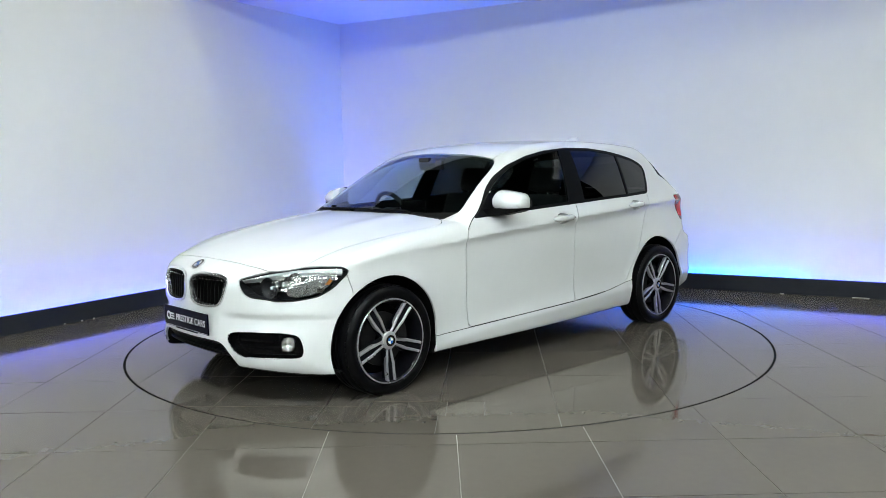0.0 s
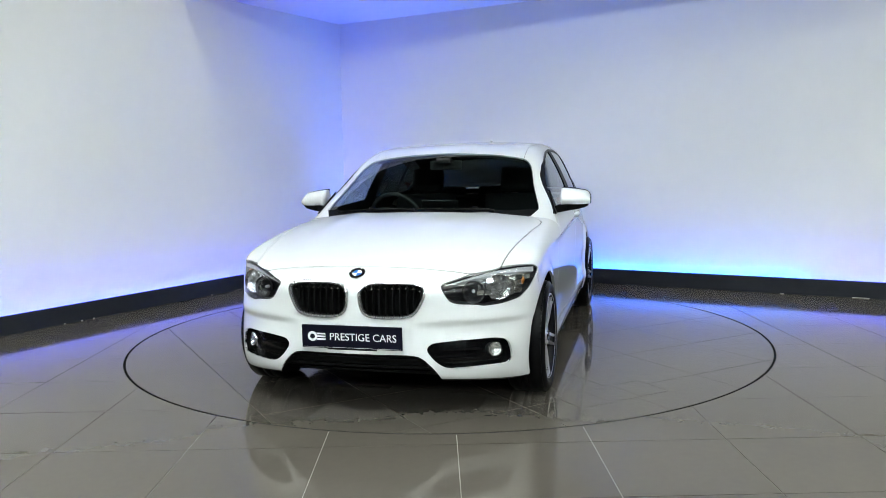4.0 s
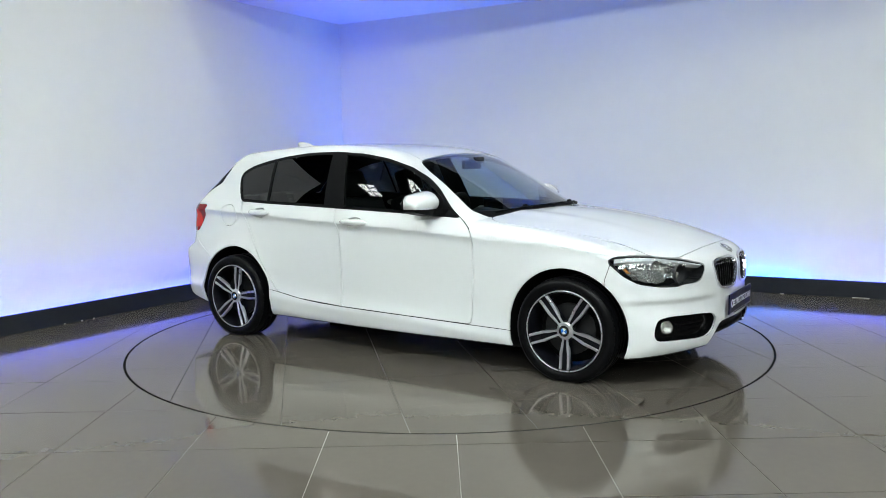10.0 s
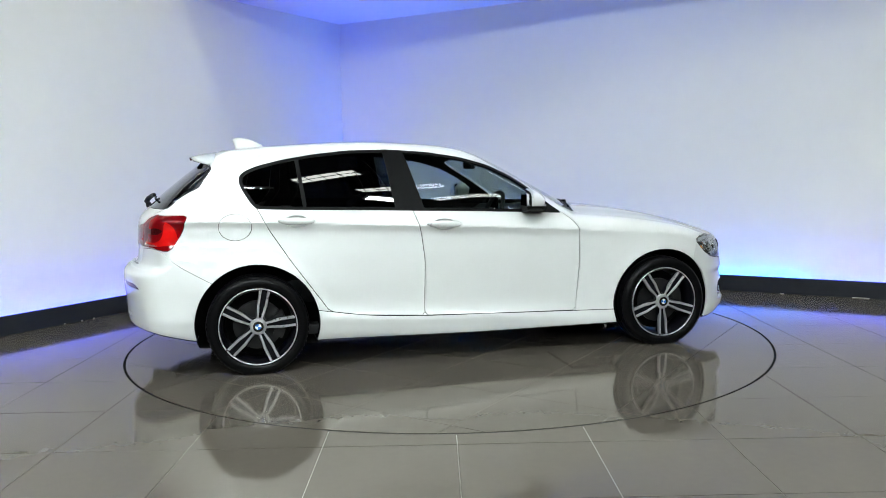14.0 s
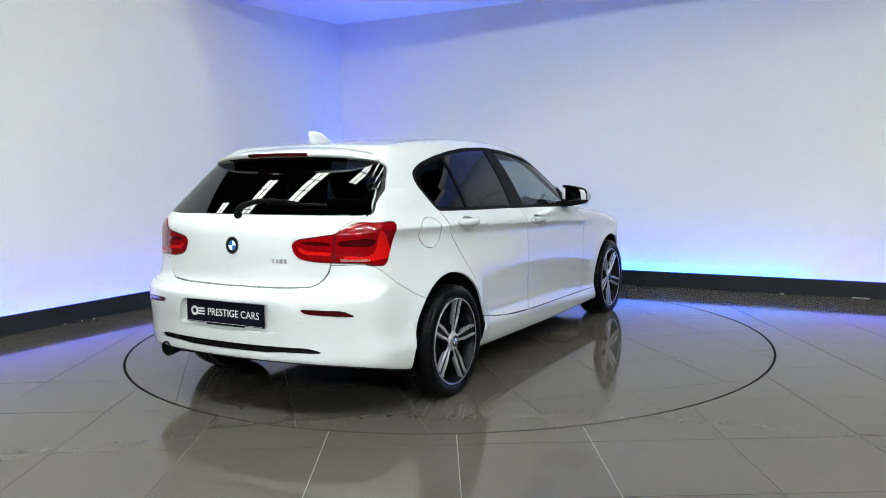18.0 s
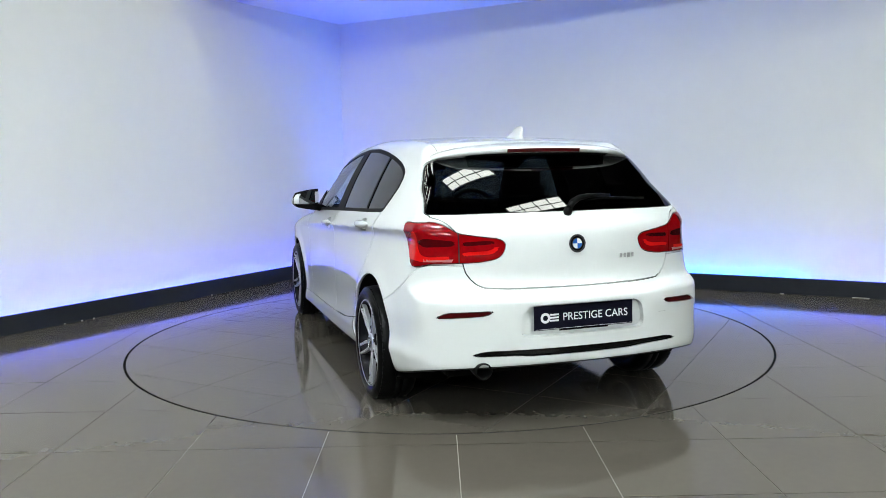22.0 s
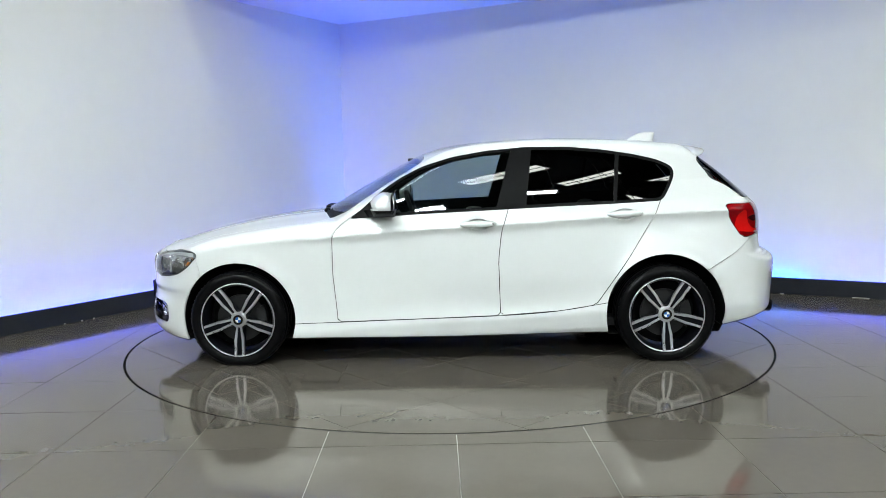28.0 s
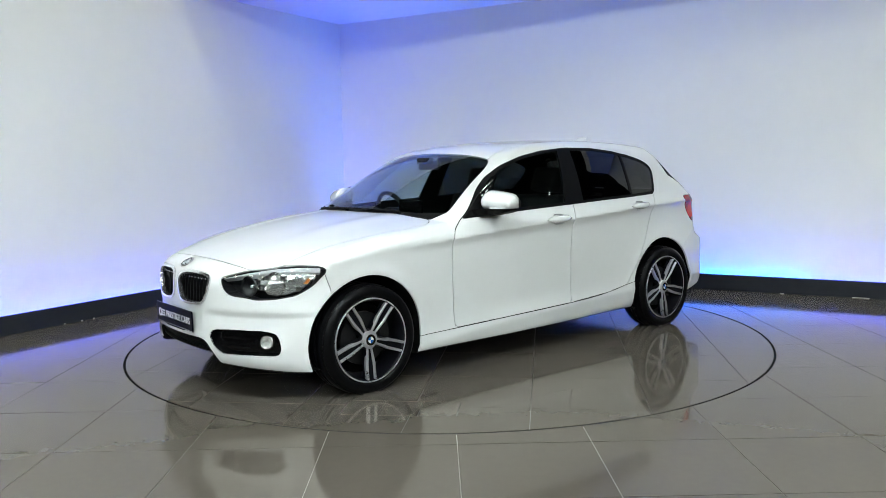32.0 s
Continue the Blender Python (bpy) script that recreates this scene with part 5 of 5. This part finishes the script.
def flat_piece(corners, keep, n=10, thick=0.010):
    """A tile with its top at z = 0, trimmed to keep(x, y) < 0; None when nothing is left."""
    c = [Vector(p) for p in corners]
    P = {}
    f = {}
    for i in range(n + 1):
        for j in range(n + 1):
            a = c[0].lerp(c[1], i / n)
            b = c[3].lerp(c[2], i / n)
            P[i, j] = a.lerp(b, j / n)
            f[i, j] = keep(*P[i, j])
    if min(f.values()) >= 0:
        return None
    if max(f.values()) <= 0:
        tris = [[c[0], c[1], c[2], c[3]]]
    else:
        tris = []
        for i in range(n):
            for j in range(n):
                q = [(P[k], f[k]) for k in ((i, j), (i + 1, j), (i + 1, j + 1), (i, j + 1))]
                poly = []
                for (p, u), (r, v) in zip(q, q[1:] + q[:1]):
                    if u <= 0:
                        poly.append(p)
                    if u * v < 0:
                        poly.append(p.lerp(r, u / (u - v)))
                if len(poly) > 2:
                    tris.append(poly)
    bm = bmesh.new()
    for poly in tris:
        bm.faces.new([bm.verts.new((p.x, p.y, 0.0)) for p in poly])
    bmesh.ops.remove_doubles(bm, verts=bm.verts[:], dist=0.0004)
    bmesh.ops.dissolve_limit(bm, angle_limit=0.01, verts=bm.verts[:], edges=bm.edges[:])
    rim = [e for e in bm.edges if e.is_boundary]
    r = bmesh.ops.extrude_edge_only(bm, edges=rim)
    for v in [g for g in r["geom"] if isinstance(g, bmesh.types.BMVert)]:
        v.co.z = -thick
    bmesh.ops.recalc_face_normals(bm, faces=bm.faces[:])
    for fc in bm.faces:
        if len(fc.verts) > 3 and abs(fc.normal.z) > 0.9 and fc.normal.z < 0:
            fc.normal_flip()
    return bm


floor = tagged(link("floor", prism([(-14, -25), (14, -25), (14, 7), (-14, 7)], -0.12, -0.0035), M_GROUT_LIGHT), "polished grey tiled showroom floor", "floor", kind="structure")
turn = math.radians(GRID_TURN)
gx, gy = Vector((math.cos(turn), math.sin(turn))), Vector((-math.sin(turn), math.cos(turn)))
origin = Vector((0.008, -0.580))


def behind_wall(p):
    q = Vector(p) - CORNER
    return max(-(q.dot(LEFT_IN)), -(q.dot(RIGHT_IN)))


tile_mesh = None
far = bmesh.new()
half = (TILE - JOINT) / 2
random.seed(4)
for i in range(-22, 23):
    for j in range(-20, 9):
        m = origin + gx * ((i + 0.5) * TILE) + gy * ((j + 0.5) * TILE)
        cs = [m + gx * (half * a) + gy * (half * b) for a, b in ((-1, -1), (1, -1), (1, 1), (-1, 1))]
        if behind_wall(m) > 0.5 and m.y > -4:
            continue
        d = [c.length for c in cs]
        near = -4.4 < m.x < 4.9 and -3.8 < m.y < 4.4 and behind_wall(m) < 0.35
        if m.length < R_TABLE + 0.6 and min(min(d), m.length) < R_TABLE + 0.45:
            bm = flat_piece(cs, lambda x, y: R_TABLE + 0.005 - math.hypot(x, y))
            if bm is not None:
                part("tile", bm, M_TILE, floor)
        elif near:
            if tile_mesh is None:
                b = box((-half, -half, -0.010), (half, half, 0.0), None, 0.0008)
                tile_mesh = bpy.data.meshes.new("tile")
                b.to_mesh(tile_mesh)
                b.free()
                tile_mesh.materials.append(M_TILE)
            ob = new("tile", tile_mesh)
            ob.parent = floor
            ob.matrix_basis = Matrix.Translation((m.x, m.y, random.uniform(-0.0004, 0.0004))) @ pose(0, 0, 0, random.uniform(-0.05, 0.05), random.uniform(-0.05, 0.05), GRID_TURN)
        else:
            q = [far.verts.new((c.x, c.y, 0.0)) for c in cs]
            far.faces.new(q)
            lo = [far.verts.new((c.x, c.y, -0.008)) for c in cs]
            for k in range(4):
                far.faces.new((q[k], lo[k], lo[(k + 1) % 4], q[(k + 1) % 4]))
tagged(part("tile_field", far, M_TILE, floor), kind="stuff")

# the turntable, with its own tiles laid askew
table = tagged(new("turntable"), "round tiled turntable set flush in the floor", "turntable")
bed = bmesh.new()
bmesh.ops.create_cone(bed, cap_ends=True, segments=128, radius1=R_TABLE - 0.0105, radius2=R_TABLE - 0.0105, depth=0.003, matrix=Matrix.Translation((0, 0, -0.0022 - 0.0015 + 0.0005)))
part("bed", bed, M_GROUT, table)
ta = math.radians(43.5)
tx, ty_ = Vector((math.cos(ta), math.sin(ta))), Vector((-math.sin(ta), math.cos(ta)))
to = Vector((OFF[0], OFF[1])) + tx * 0.0 + ty_ * -0.02
hatch_c = Vector((OFF[0] + 1.40, OFF[1] + 1.21))


def in_hatch(x, y):
    q = Vector((x, y)) - hatch_c
    return max(abs(q.dot(tx)) - 0.125, abs(q.dot(ty_)) - 0.30)


TT = 0.602
for i in range(-5, 5):
    for j in range(-5, 5):
        m = to + tx * ((i + 0.5) * TT) + ty_ * ((j + 0.5) * TT)
        h2 = (TT - 0.004) / 2
        cs = [m + tx * (h2 * a) + ty_ * (h2 * b) for a, b in ((-1, -1), (1, -1), (1, 1), (-1, 1))]
        bm = flat_piece(cs, lambda x, y: max(math.hypot(x, y) - R_TABLE + 0.011, -in_hatch(x, y) + 0.003), n=24)
        if bm is not None:
            part("tile", bm, M_TILE, table)
# lift-out panel with an inner frame
for (a0, a1, b0, b1) in ((-0.122, 0.122, -0.297, -0.105), (-0.122, 0.122, -0.101, 0.101), (-0.122, 0.122, 0.105, 0.297)):
    cs = [hatch_c + tx * a + ty_ * b for a, b in ((a0, b0), (a1, b0), (a1, b1), (a0, b1))]
    part("panel", flat_piece(cs, lambda x, y: -1.0), M_TILE, table)
# dark slot round the table
slot = bmesh.new()
n = 128
r0, r1 = R_TABLE - 0.0105, R_TABLE + 0.0055
rings = [[slot.verts.new((r * math.cos(2 * math.pi * k / n), r * math.sin(2 * math.pi * k / n), z)) for k in range(n)] for r, z in ((r0, -0.0030), (r1, -0.0030), (r1, -0.0034), (r0, -0.0034))]
for a, b in zip(rings, rings[1:] + rings[:1]):
    for k in range(n):
        slot.faces.new((a[k], a[(k + 1) % n], b[(k + 1) % n], b[k]))
bmesh.ops.recalc_face_normals(slot, faces=slot.faces[:])
tagged(link("trim", slot, M_DARK), "dark ring joint between floor and turntable", "trim", kind="structure")

# ---- the hall behind the camera ----
HALL_Z = 7.8
hx, hy0, hy1 = 13.5, -24.0, 7.0
for nm, lo, hi in (("wall_3", (-hx - 0.2, hy0, 0), (-hx, hy1, HALL_Z)), ("wall_4", (hx, hy0, 0), (hx + 0.2, hy1, HALL_Z)), ("wall_5", (-hx - 0.2, hy0 - 0.2, 0), (hx + 0.2, hy0, HALL_Z)), ("wall_6", (-hx - 0.2, hy1, 0), (hx + 0.2, hy1 + 0.2, HALL_Z))):
    tagged(link(nm, box(lo, hi), M_HALL), "plain dark clad wall of the hall", "wall", kind="structure")
tagged(link("ceiling", box((-hx - 0.2, hy0 - 0.2, HALL_Z), (hx + 0.2, hy1 + 0.2, HALL_Z + 0.2)), M_HALLROOF), "dark sheet roof of the hall", "ceiling", kind="structure")


def skylight():
    """A roof light of two by four panes in dark bars, hung just under the roof."""
    sl = new("skylight")
    w, l = 0.56, 2.1
    for i in range(4):
        for j in range(2):
            part("pane", box((-l / 2 + i * l / 4 + 0.02, -w / 2 + j * w / 2 + 0.02, -0.01), (-l / 2 + (i + 1) * l / 4 - 0.02, -w / 2 + (j + 1) * w / 2 - 0.02, 0.0)), M_SKYLIGHT, sl)
    for j in range(3):
        part("glazing_bar", box((-l / 2, -w / 2 + j * w / 2 - 0.02, -0.03), (l / 2, -w / 2 + j * w / 2 + 0.02, 0.02)), M_BAR, sl)
    for i in range(5):
        part("glazing_bar", box((-l / 2 + i * l / 4 - 0.02, -w / 2, -0.025), (-l / 2 + i * l / 4 + 0.02, w / 2, 0.02)), M_BAR, sl)
    return tagged(sl, "bright roof light with dark glazing bars under the roof", "skylight", "roof lights along the hall")


def hall_lamp(h, w, drop, lens):
    la = new("hall_lamp")
    part("housing", box((-h, -w, 0.0), (h, w, 0.10), None, 0.02), M_BAR, la)
    part("lens", box((-h + 0.04, -w + 0.04, -0.012), (h - 0.04, w - 0.04, 0.0)), lens, la)
    for x in (-h * 0.75, h * 0.75):
        part("hanger", box((x - 0.006, -0.006, 0.1), (x + 0.006, 0.006, drop)), M_BAR, la)
    return tagged(la, "hanging white panel lamp on thin rods; far rows are unseen, added wall light", "lamp", "hanging hall lamps")


first = None
for x, y in SKYLIGHTS:
    m = pose(x, y, HALL_Z - 0.021, 0, 0, 41)
    if first is None:
        first = skylight()
        first.matrix_basis = m
    else:
        copy_thing(first, m)
for spots, size in ((LAMPS, (0.27, 0.14, HALL_Z - 3.85, M_LAMP)), (FILL_ROW_A, (0.80, 0.20, HALL_Z - 4.95, M_LAMP_FILL)), (FILL_ROW_B, (0.80, 0.20, HALL_Z - 5.33, M_LAMP_FILL))):
    first = None
    for x, y in spots:
        m = pose(x, y, HALL_Z - size[2], 0, 0, 0)
        if first is None:
            first = hall_lamp(*size)
            first.matrix_basis = m
        else:
            copy_thing(first, m)


def motions():
    turn_rows = [(t, pose(0, 0, 0, 0, 0, a)) for t, a in TURN]
    walk(table, turn_rows)
    walk(car, [(t, m @ pose(OFF[0], OFF[1], 0)) for t, m in turn_rows])


motions()
